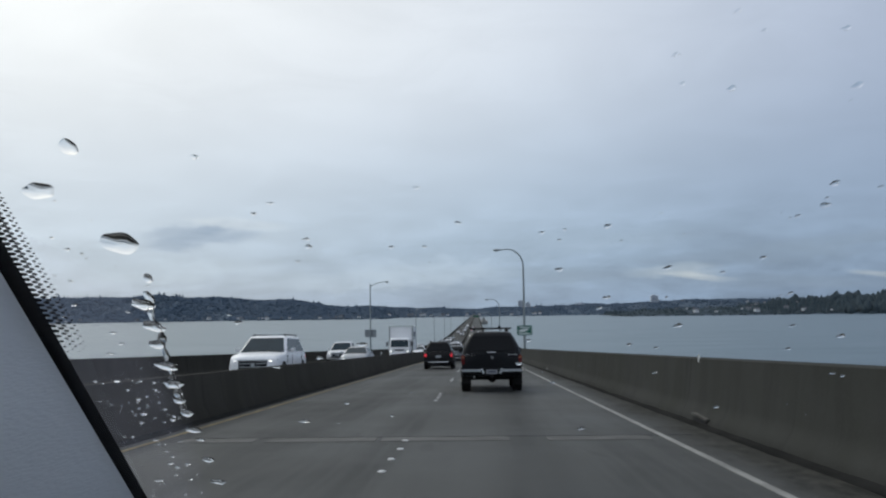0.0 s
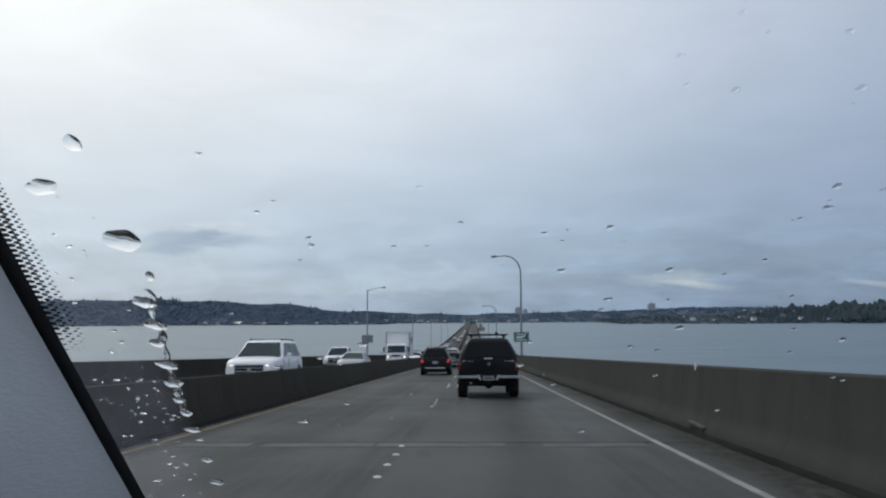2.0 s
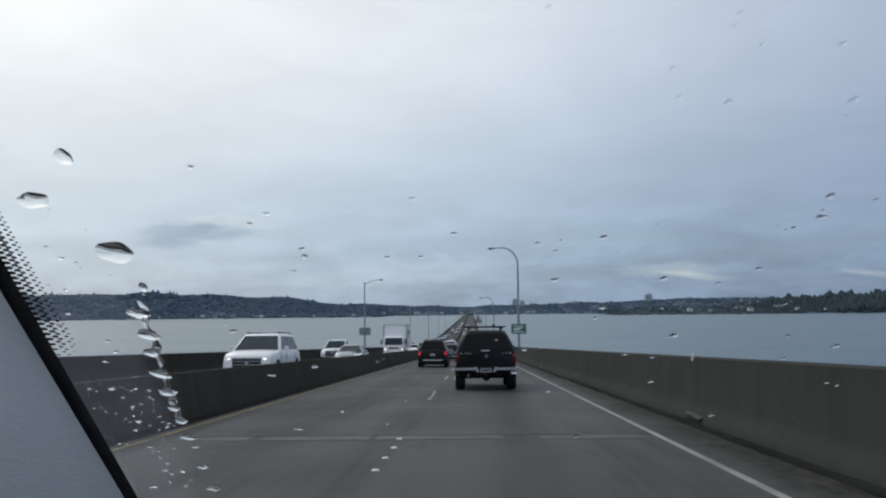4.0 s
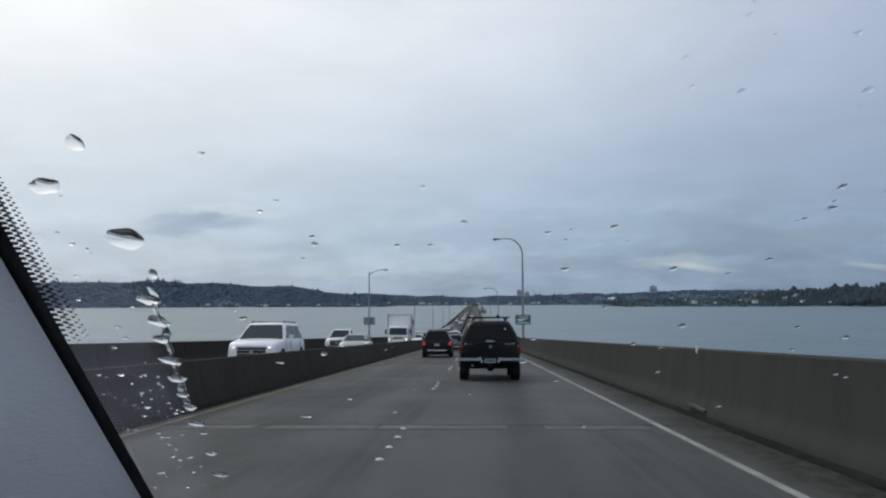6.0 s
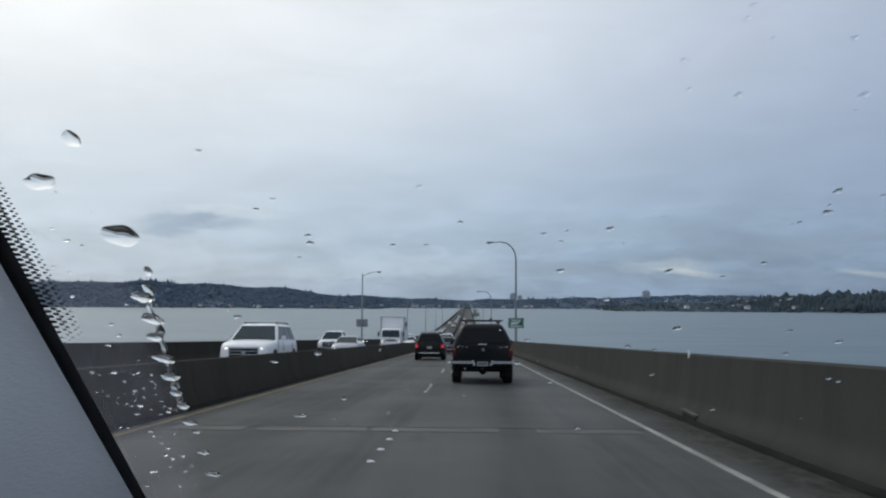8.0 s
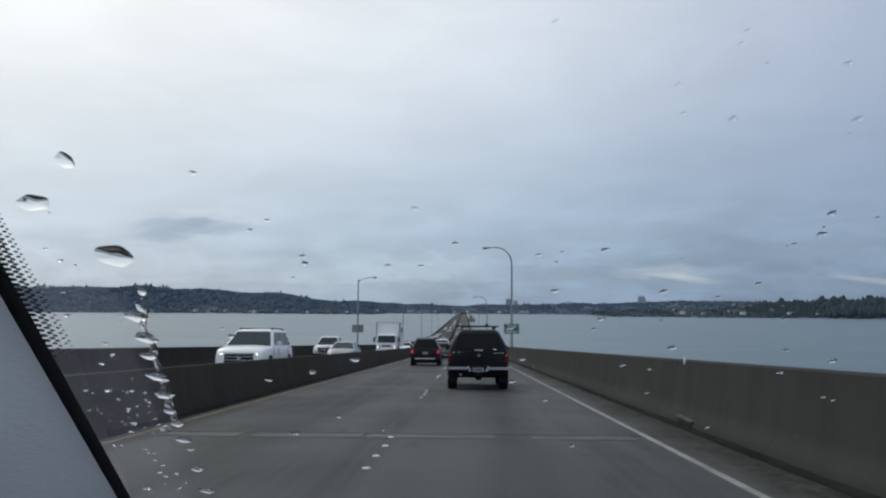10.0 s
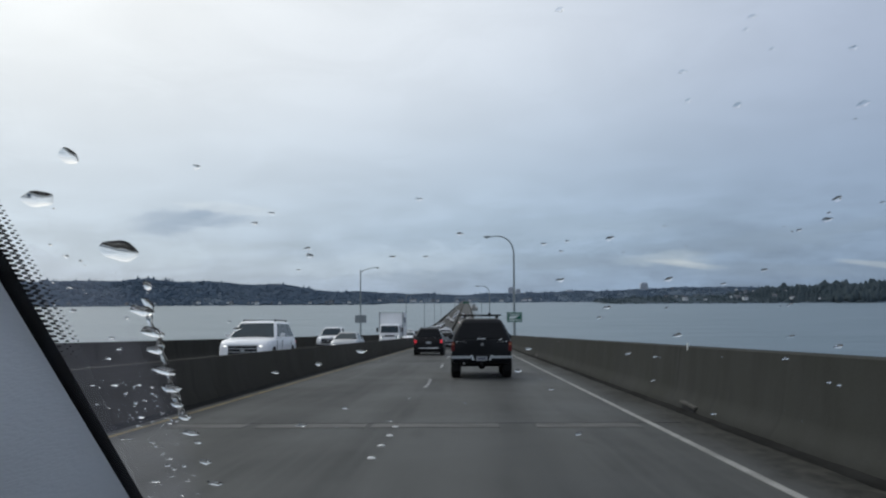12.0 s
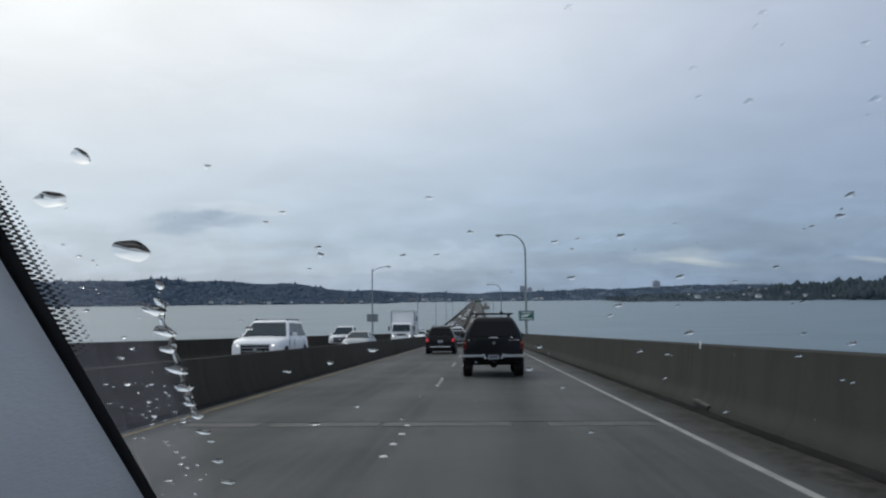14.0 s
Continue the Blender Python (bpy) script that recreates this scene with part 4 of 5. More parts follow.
# oncoming traffic beyond the median
white_suv = stand(vehicle("large_suv", "white large sport utility vehicle with lit headlights and roof rails", "car", PAINTS["white"], 5.1, 1.95, 1.86, 1.22, 0.33, 1.17, 1.00,
                          (-2.45, 1.20, -2.2, 0.30), 0.70, 0.40, rails=True), -8.2, 33.5, True)
saloon = stand(vehicle("saloon_car", "silver saloon car coming the other way beyond the median barrier", "car", PAINTS["silver"], 4.6, 1.80, 1.45, 0.94, 0.26, 0.92, 0.72,
                       (-1.7, 1.05, -0.95, 0.15), 0.58, 0.33, group="oncoming cars"), -8.0, 57, True)
stand(vehicle("pickup_truck", "white pickup truck with a dark grille and lit headlights", "pickup truck", PAINTS["white"], 5.6, 1.98, 1.86, 1.16, 0.40, 1.12, 1.02,
                       (-0.9, 1.15, -0.75, 0.45), 0.68, 0.40, bed=1.12), -11.0, 70, True)
hatch = stand(vehicle("hatchback", "small white hatchback coming along the oncoming road", "car", PAINTS["white"], 4.1, 1.75, 1.50, 0.96, 0.26, 0.94, 0.74,
                      (-1.95, 1.0, -1.6, 0.1), 0.58, 0.32, group="oncoming cars"), -7.6, 112, True)



def box_truck():
    """A white cab-over delivery truck."""
    v = thing("box_truck", "white box truck with a tall plain cargo body and lit headlights", "truck", "")
    paint = PAINTS["white"]
    cargo = part("cargo_box", boxed(-1.2, 1.2, -4.2, 1.35, 0.98, 3.55, 0.06), paint, v)
    for x in (-1.2, 1.2):
        part("corner_rail", boxed(x - 0.05, x + 0.05, 1.28, 1.40, 0.98, 3.56, 0.02), SIGN_BACK, cargo)
    part("roof_edge", boxed(-1.24, 1.24, 1.25, 1.42, 3.42, 3.60, 0.04), SIGN_WHITE, cargo)
    for side in (-1, 1):
        part("lettering", boxed(side * 1.205 - 0.01, side * 1.205 + 0.01, -2.6, -0.3, 2.45, 3.0), PLATE_BAR, cargo, "dark blue lettering drawn as a bar")
        part("lettering", boxed(side * 1.205 - 0.01, side * 1.205 + 0.01, -2.7, -0.2, 2.2, 2.3), TAIL, cargo, "thin red bar of lettering")
    rings = [rounded(1.02, 1.5, 3.25, 0.55, 0.12), rounded(1.04, 1.5, 3.32, 1.0, 0.14), rounded(1.04, 1.5, 3.28, 1.35, 0.14), rounded(0.98, 1.52, 3.02, 2.15, 0.16), rounded(0.90, 1.6, 2.85, 2.28, 0.16)]
    cab = part("cab", loft(bmesh.new(), rings), paint, v, smooth=True)
    part("windscreen", panel([(-0.92, 3.29, 1.38), (0.92, 3.29, 1.38), (0.86, 3.05, 2.08), (-0.86, 3.05, 2.08)], 0.02), CARGLASS, v)
    part("grille", boxed(-0.5, 0.5, 3.28, 3.345, 0.98, 1.14, 0.02), TRIM, v)
    part("bumper", boxed(-1.05, 1.05, 3.15, 3.40, 0.45, 0.76, 0.05), paint, v)
    part("air_intake", boxed(-0.35, 0.35, 3.38, 3.41, 0.52, 0.62, 0.01), TRIM, v)
    for side in (-1, 1):
        part("side_window", boxed(side * 1.03 - 0.015, side * 1.03 + 0.015, 1.9, 2.95, 1.42, 2.0, 0.01), CARGLASS, v)
        part("headlight", boxed(side * 0.78 - 0.16, side * 0.78 + 0.16, 3.26, 3.36, 0.86, 1.02, 0.02), HEADLENS, v)
        part("bulb", rod(bmesh.new(), (side * 0.84, 3.35, 0.94), (side * 0.84, 3.375, 0.94), 0.07, 0.07, 10), HEADLIGHT, v)
        part("mirror", boxed(side * 1.28 - 0.08, side * 1.28 + 0.08, 3.0, 3.08, 1.45, 1.9, 0.02), TRIM, v)
        part("mirror_arm", rod(bmesh.new(), (side * 1.0, 3.0, 1.9), (side * 1.28, 3.04, 1.88), 0.015, 0.015, 6), TRIM, v)
        for y in (-2.6, 2.35):
            wheel(v, side * 0.92, y, 0.42, 0.24, side)
    part("chassis", boxed(-0.45, 0.45, -4.1, 2.9, 0.55, 0.98, 0.03), TRIM, v)
    return v


stand(box_truck(), -7.9, 90, True)

# the long queue on the floating part, both ways
models = [saloon, hatch, white_suv, suv]
lane_of = {True: (-7.6, -11.1), False: (-2.6, 0.8)}
for oncoming, first, last, gap in ((True, 130, 760, 26), (False, 112, 640, 30)):
    y = first
    while y < last:
        lane = random.choice(lane_of[oncoming])
        m = random.choice(models[:3] if oncoming else models)
        c = copy_thing(m, place_of(lane + random.uniform(-0.2, 0.2), y, oncoming))
        tagged(c, group="cars in the queue on the bridge")
        y += gap * random.uniform(0.55, 1.5) * (1 if y < 350 else 1.6)

# lamps
r_lamp = street_lamp(-1, True, "grey street lamp with a round sweeping arm on the barrier")
r_lamp.matrix_basis = Matrix.Translation((4.1, 74, deck_z(74)))
for y in (154, 238, 325, 415, 505):
    copy_thing(r_lamp, Matrix.Translation((4.1, y, deck_z(y))))
l_lamp = street_lamp(1, False, "grey street lamp with a slanted arm on the barrier")
l_lamp.matrix_basis = Matrix.Translation((-14.0, 112, deck_z(112)))
for y in (-30, 196, 280, 368, 460):
    copy_thing(l_lamp, Matrix.Translation((-14.0, y, deck_z(y))))


def green_sign(y):
    s = thing("water_sign", "green sign with white border and drawing on the lamp pole", "road sign", at=Matrix.Translation((4.1, y, deck_z(y))))
    board = part("board", boxed(-0.66, 0.66, -0.19, -0.16, 2.25, 3.09, 0.02), SIGN_GREEN, s)
    for x0, x1, z0, z1 in ((-0.60, 0.60, 3.00, 3.03), (-0.60, 0.60, 2.31, 2.34), (-0.60, -0.57, 2.34, 3.0), (0.57, 0.60, 2.34, 3.0)):
        part("border", boxed(x0, x1, -0.196, -0.188, z0, z1), SIGN_WHITE, board)
    part("drawing", panel([(-0.45, -0.192, 2.52), (0.05, -0.192, 2.56), (0.45, -0.192, 2.82), (-0.45, -0.192, 2.74)], 0.004), SIGN_WHITE, board)
    part("text_bar", boxed(-0.42, 0.42, -0.196, -0.188, 2.86, 2.94), SIGN_WHITE, board)
    part("text_bar", boxed(-0.46, 0.46, -0.196, -0.188, 2.38, 2.46), SIGN_WHITE, board)
    for z in (2.45, 2.9):
        part("clamp", boxed(-0.13, 0.13, -0.16, 0.12, z - 0.03, z + 0.03), SIGN_BACK, s)


green_sign(74)
back_sign = thing("road_sign", "back of a bare aluminium sign on the lamp pole", "road sign", at=Matrix.Translation((-14.0, 112, deck_z(112))))
part("board", boxed(-0.75, 0.75, 0.13, 0.16, 2.7, 3.7, 0.02), SIGN_BACK, back_sign)
for z in (2.95, 3.45):
    part("clamp", boxed(-0.14, 0.14, -0.12, 0.13, z - 0.03, z + 0.03), SIGN_BACK, back_sign)

# short white marker posts on the right barrier
for y in (15.5, 49.0):
    post = thing("marker_post", "short white reflector post fixed to the barrier top", "marker post", "marker posts", at=Matrix.Translation((3.965, y, deck_z(y))))
    part("post", boxed(-0.012, 0.012, -0.045, 0.045, 0.82, 1.16, 0.006), SIGN_WHITE, post)
    part("reflector", boxed(-0.016, 0.016, -0.035, 0.035, 1.04, 1.12), DOT, post)


# ---------------------------------------------------------------- far shores
def smooth(t):
    t = min(max(t, 0.0), 1.0)
    return t * t * (3 - 2 * t)


def shore(name, label, x0, x1, front, depth, height, material, trees, tree_size, tree_material, conifer=0.5, grow=lambda x: 1.0):
    """A wooded rise behind the water: a rolling slope and a wood of many trees on it."""
    nx, ny = 90, 14

    def ground(x, v):
        y = front(x) + depth * v
        rise = height(x) * smooth(v * 1.25) * (1 + 0.22 * noise.noise(Vector((x * 0.006, y * 0.006, 3))))
        return Vector((x, y, WATER_Z - 0.5 + 2.0 * smooth(v * 20) + rise))

    bm = bmesh.new()
    grid = [[bm.verts.new(ground(x0 + (x1 - x0) * i / nx, j / ny)) for j in range(ny + 1)] for i in range(nx + 1)]
    for a, b in zip(grid, grid[1:]):
        for j in range(ny):
            bm.faces.new((a[j], b[j], b[j + 1], a[j + 1]))
    tagged(part(name, bm, HAZED_SLOPE, smooth=True), label, "hill", kind="structure")
    rng = random.Random(len(name) + trees)
    verts, faces = [], []
    for _ in range(trees):
        x, v = rng.uniform(x0, x1), rng.random() ** 0.8
        foot = ground(x, 0.02 + 0.9 * v)
        clump = 0.5 + noise.noise(Vector((x * 0.022, v * 3.0, 7.0)))      # stands of taller and lower trees
        size = tree_size * grow(x) * rng.uniform(0.6, 1.25) * (0.6 + 0.7 * max(clump, 0.0))
        n0, sides = len(verts), 6
        if grow(x) > 1.2 and rng.random() < 0.72:
            size *= rng.uniform(0.55, 1.2)
            tiers = ((0.0, 0.18), (0.16, 0.27), (0.36, 0.32), (0.58, 0.28), (0.76, 0.20), (0.90, 0.11), (0.98, 0.02))
        elif rng.random() < conifer * 2.2 * max(clump - 0.15, 0.0):
            tiers = ((0.0, 0.26), (0.25, 0.27), (0.50, 0.20), (0.72, 0.13), (0.90, 0.06), (1.0, 0.01))
        else:
            tiers = ((0.0, 0.60), (0.12, 0.74), (0.25, 0.66), (0.36, 0.42), (0.43, 0.04))
        turn = rng.uniform(0, 6)
        for z, r in tiers:
            for k in range(sides):
                a = turn + math.tau * k / sides
                rr = size * r * rng.uniform(0.82, 1.18)
                verts.append((foot.x + rr * math.cos(a), foot.y + rr * math.sin(a), foot.z - 1 + size * z * rng.uniform(0.95, 1.05)))
        for t in range(len(tiers) - 1):
            for k in range(sides):
                a, b = n0 + t * sides + k, n0 + t * sides + (k + 1) % sides
                faces.append((a, b, b + sides, a + sides))
        faces.append(tuple(range(n0 + (len(tiers) - 1) * sides, n0 + len(tiers) * sides)))
    me = bpy.data.meshes.new("woods")
    me.from_pydata(verts, [], faces)
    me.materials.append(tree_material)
    me.polygons.foreach_set("use_smooth", [True] * len(me.polygons))
    tagged(new("woods", me), "mixed wood in haze-tinted blue-green covering the slope by the lake", "woods", kind="stuff")
    return ground


def along(x, *knots):
    """A smooth line through knots (x, value)."""
    for (x0, v0), (x1, v1) in zip(knots, knots[1:]):
        if x <= x1:
            return v0 + (v1 - v0) * smooth((x - x0) / (x1 - x0))
    return knots[-1][1]


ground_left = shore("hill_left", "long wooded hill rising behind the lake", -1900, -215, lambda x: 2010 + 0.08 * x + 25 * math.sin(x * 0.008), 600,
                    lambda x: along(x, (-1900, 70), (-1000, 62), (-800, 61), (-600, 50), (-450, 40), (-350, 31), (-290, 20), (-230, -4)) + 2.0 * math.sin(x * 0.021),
                    HAZED_SLOPE, 9000, 11.0, HAZED_WOODS, 0.06)
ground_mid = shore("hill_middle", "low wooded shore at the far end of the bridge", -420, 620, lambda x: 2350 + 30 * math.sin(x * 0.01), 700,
                   lambda x: along(x, (-420, 33), (-180, 26), (0, 20), (160, 22), (420, 30)) + 2 * math.sin(x * 0.015), HAZED_SLOPE, 5200, 7.5, HAZED_WOODS, 0.05)
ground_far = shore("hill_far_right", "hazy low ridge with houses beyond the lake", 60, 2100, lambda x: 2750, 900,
                   lambda x: along(x, (60, 20), (250, 26), (500, 35), (800, 42), (1000, 44)) + 2 * math.sin(x * 0.009), HAZED_SLOPE, 6000, 9, HAZED_WOODS, 0.06)
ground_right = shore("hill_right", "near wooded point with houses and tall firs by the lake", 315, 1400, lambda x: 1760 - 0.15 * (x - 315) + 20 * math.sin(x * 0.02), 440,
                     lambda x: along(x, (315, 2), (390, 7), (520, 11), (680, 15), (760, 19), (860, 26), (960, 31), (1400, 40)), HAZED_SLOPE, 7500, 8.0, HAZED_NEARWOODS, 0.22,
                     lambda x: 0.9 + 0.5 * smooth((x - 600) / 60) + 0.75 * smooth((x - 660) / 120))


def house(wall):
    h = thing("house", "small lakeside house with a dark gabled roof among trees", "house", "houses on the far shore")
    part("wall", boxed(-6, 6, -4.5, 4.5, -2, 5.5), wall, h)
    bm = bmesh.new()
    loft(bm, [[Vector((x, -5.2, 5.4)), Vector((x, 5.2, 5.4)), Vector((x, 0, 9.0))] for x in (-6.6, 6.6)])
    part("roof", bm, ROOFS, h)
    for x in (-3.2, 0.6, 3.6):
        part("window", boxed(x - 0.8, x + 0.8, -4.56, -4.44, 1.6, 3.8), HAZED_WINDOW, h)
    return h


kinds = [house(w) for w in WALLS]
rng = random.Random(5)
spots = []
for ground, x0, x1, n, vmax in ((ground_left, -1250, -260, 26, 0.06), (ground_mid, -330, 180, 20, 0.12), (ground_far, 200, 1500, 46, 0.7), (ground_right, 420, 1050, 26, 0.75)):
    for _ in range(n):
        spots.append((ground(rng.uniform(x0, x1), rng.uniform(0.015, vmax)) + Vector((0, -6, 3.0 if ground is ground_right else 0.0)), rng.uniform(0.35, 0.8), rng.uniform(-40, 40)))
for i, (p, k, turn) in enumerate(spots):
    m = Matrix.Translation(p + Vector((0, -9, 3))) @ pose(0, 0, 0, 0, 0, turn) @ Matrix.Diagonal((k, k, k, 1))
    h = kinds[i % 4] if i < 4 else copy_thing(kinds[rng.choice((0, 0, 0, 0, 2, 2))], m)
    h.matrix_basis = m


def tower(x, y, w, d, z1, floors):
    t = thing("tower_block", "distant grey office tower above the ridge", "tower", "distant towers", at=Matrix.Translation((x, y, WATER_Z)))
    part("wall", boxed(-w / 2, w / 2, -d / 2, d / 2, 0, z1 - WATER_Z), HAZED_TOWER, t)
    for k in range(floors):
        z = (z1 - WATER_Z) - 4 - k * 4.2
        part("window", boxed(-w / 2 + 1.5, w / 2 - 1.5, -d / 2 - 0.2, -d / 2 + 0.2, z, z + 1.9), HAZED_WINDOW, t)
    part("plant_room", boxed(-w / 4, w / 4, -d / 4, d / 4, z1 - WATER_Z - 0.5, z1 - WATER_Z + 4), HAZED_TOWER, t)


tower(0.2065 * 3050, 3050, 25, 20, 46, 9)
tower(0.052 * 3100, 3100, 22, 18, 34, 6)
tower(0.060 * 3200, 3200, 18, 18, 28, 5)
tower(0.12 * 3100, 3100, 30, 18, 22, 4)


# ---------------------------------------------------------------- the steel span behind the car
def arch_leg(x):
    a = thing("steel_arch", "weathered painted steel arch leg with dark ovals for holes", "bridge arch", "bridge arches", "structure")
    rings, line = [], []
    for k in range(13):
        u = k / 12
        y, z = -17 - 30 * u - 6 * u * u, -2.5 + 26 * u - 7 * u * u
        line.append(Vector((x, y, deck_z(-17) + z)))
    for i, p in enumerate(line):
        d = (line[min(i + 1, 12)] - line[max(i - 1, 0)]).normalized()
        n = Vector((1, 0, 0)).cross(d)
        rings.append([p + Vector((sx * 0.45, 0, 0)) + n * (sn * 0.75) for sx, sn in ((-1, -1), (1, -1), (1, 1), (-1, 1))])
    leg = part("box_girder", loft(bmesh.new(), rings), ARCH, a)
    # near-black discs laid on the girder stand for the shade inside holes
    for i in range(1, 12):
        d = (line[i + 1] - line[i - 1]).normalized()
        n = Vector((1, 0, 0)).cross(d)
        for s in (-1, 1):
            bm = bmesh.new()
            made = bmesh.ops.create_cone(bm, cap_ends=True, segments=20, radius1=0.26, radius2=0.26, depth=0.012)["verts"]
            rot = Matrix((Vector((1, 0, 0)), d, n)).transposed().to_4x4()
            bmesh.ops.transform(bm, matrix=Matrix.Translation(line[i] + n * s * 0.754) @ rot @ Matrix.Diagonal((1, 1.9, 1, 1)), verts=made)
            part("oval_hole", bm, HOLE_SHADE, leg)


arch_leg(6.4)
arch_leg(-16.2)

rail = thing("guard_rail", "galvanised ribbed guard rail with steel posts and a top pipe", "guard rail", kind="structure")
beam = [(3.75, 0.42), (3.68, 0.47), (3.68, 0.53), (3.76, 0.59), (3.68, 0.65), (3.68, 0.71), (3.76, 0.77), (3.68, 0.83), (3.68, 0.89), (3.75, 0.94), (3.79, 0.94), (3.79, 0.42)]
part("rail_beam", sweep(beam, -60, -8.1), GALV, rail)
part("top_pipe", sweep([(4.30 + 0.07 * math.cos(a), 1.08 + 0.07 * math.sin(a)) for a in (math.tau * k / 10 for k in range(10))], -60, -8.1), GALV, rail)
for k in range(18):
    y = -9.5 - 2.9 * k
    part("post", boxed(4.22, 4.38, y - 0.07, y + 0.07, deck_z(y) - 0.15, deck_z(y) + 1.02, 0.01), GALV, rail)
    part("beam_post", boxed(3.79, 3.95, y - 0.07, y + 0.07, deck_z(y) - 0.15, deck_z(y) + 0.90, 0.01), GALV, rail)
grate = thing("road_grating", "steel toothed expansion grating set across the road", "grating", kind="structure")
tooth = finish(boxed(-0.022, 0.022, -0.55, 0.55, -0.10, 0.006), "tooth", STEEL)
for k in range(84):
    ob = new("tooth", tooth)
    ob.parent = grate
    ob.location = (-4.6 + 0.088 * k, -9.0, deck_z(-9.0))


# ---------------------------------------------------------------- the car around the eye
RAKE = 1.2
OUT = Vector((0, 1, RAKE)).normalized()
SLANT = Vector((0, -RAKE, 1)).normalized()


def on_glass(az, el, lift=0.0):
    """The point of the windscreen in a direction from the eye: tangents to the right of the road and above the level."""
    k = (0.62 + lift * math.hypot(1, RAKE)) / (1 + RAKE * el)
    return EYE + Vector((az, 1, el)) * k


def edge_az(el):
    """The slanting edge between the glass and its black border."""
    return -0.5165 - 0.595 * el


car = thing("passenger_car", "car with grey fabric windscreen pillar and rain-wet windscreen", "car")
bm = bmesh.new()
rings = []
for k in range(9):
    el = 0.40 - 0.80 * k / 8
    a = edge_az(el) - 0.0225 - 0.03 * el
    rim, near = on_glass(a, el, -0.004), on_glass(a - 0.012, el, -0.004)
    mid = EYE + (on_glass(a - 0.20, el) - EYE) * 0.72
    far = EYE + (on_glass(a - 0.62, el) - EYE) * 0.46
    outside = far + Vector((-0.10, 0.10, 0.0))
    rings.append([rim, EYE + (near - EYE) * 0.985, mid, far, outside, on_glass(a - 0.30, el, 0.03), on_glass(a - 0.02, el, 0.02)])
part("pillar_trim", loft(bm, rings), FABRIC, car, "grey woven fabric pillar cover", smooth=True)
bm = bmesh.new()
loft(bm, [[on_glass(edge_az(el) - 0.05, el, 0.001), on_glass(edge_az(el), el, 0.001), on_glass(edge_az(el), el, 0.004), on_glass(edge_az(el) - 0.05, el, 0.004)]
          for el in (0.42 - 0.84 * k / 6 for k in range(7))])
border = part("glass_border", bm, FRIT, car, "black printed border of the windscreen")
bm = bmesh.new()
for k in range(38):
    el = 0.165 - 0.0061 * k
    for row in range(5):
        r = 0.00190 * (1 - 0.15 * row) * (1.0 if k < 32 else (38 - k) / 6)
        if r < 0.0003:
            continue
        p = on_glass(edge_az(el) + 0.0030 + 0.0066 * row, el + (0.0030 if row % 2 else 0), 0.0015)
        made = bmesh.ops.create_circle(bm, cap_ends=True, segments=10, radius=r)["verts"]
        bmesh.ops.transform(bm, matrix=Matrix.Translation(p) @ OUT.to_track_quat("Z", "Y").to_matrix().to_4x4() @ Matrix.Diagonal((1.55, 1.0, 1, 1)), verts=made)
part("border_dots", bm, FRIT, border, "rows of small black dots")
bm = bmesh.new()
bm.faces.new([bm.verts.new(on_glass(a, e, -0.001)) for a, e in ((-0.75, 0.42), (0.75, 0.42), (0.75, -0.36), (-0.75, -0.36))])
pane = part("windscreen", bm, PANE, car, "clear wet windscreen glass")
if pane.data.polygons[0].normal.dot(OUT) > 0:
    pane.data.flip_normals()      # it faces the seat
pane.visible_shadow = False
part("dashboard", boxed(-0.72, 1.0, 0.45, 1.15, 0.72, 0.96, 0.05), DASH, car, "dark grey dashboard")
part("floor_pan", boxed(-0.72, 1.0, -1.8, 1.2, 0.24, 0.34, 0.03), BOUNCE_TRIM, car)
part("bonnet", hull([(1.1, 0.86, 0.30, 0.90), (1.9, 0.85, 0.30, 0.80), (2.25, 0.78, 0.32, 0.66)]), PAINTS["grey"], car, smooth=True).location = (0.14, 0, 0)
part("rear_wall", boxed(-0.72, 1.0, -1.85, -1.75, 0.3, 1.05, 0.03), BOUNCE_TRIM, car)
for side, x in ((-1, -0.76), (1, 1.04)):
    part("door", boxed(x - 0.05, x + 0.05, -1.8, 1.1, 0.30, 0.98, 0.03), PAINTS["grey"], car)
    for y in (-1.2, 1.55):
        wheel(car, 0.14 + side * 0.855, y, 0.34, 0.22, side)
# unseen roof frame, left open so light reaches the pillar
for x in (-0.74, 1.02):
    part("roof_rail", boxed(x - 0.04, x + 0.04, -1.70, 0.16, 1.70, 1.77, 0.02), PAINTS["grey"], car)
    part("rear_post", boxed(x - 0.04, x + 0.04, -1.80, -1.68, 0.97, 1.77, 0.02), PAINTS["grey"], car)
# unseen bench, added to cover the wheels and bounce light
part("rear_bench", boxed(-0.70, 0.98, -1.72, -0.85, 0.33, 0.70, 0.05), BOUNCE_TRIM, car)
part("bench_back", boxed(-0.70, 0.98, -1.74, -1.58, 0.68, 1.10, 0.05), BOUNCE_TRIM, car)
part("bonnet_side", boxed(-0.74, 1.02, 1.0, 1.14, 0.32, 0.93, 0.03), PAINTS["grey"], car)
part("right_pillar", rod(bmesh.new(), (1.0, 1.08, 0.93), (1.0, 0.14, 1.74), 0.045, 0.04, 10), PAINTS["grey"], car)
part("left_pillar", rod(bmesh.new(), (-0.74, 1.08, 0.93), (-0.74, 0.14, 1.74), 0.045, 0.04, 10), PAINTS["grey"], car)
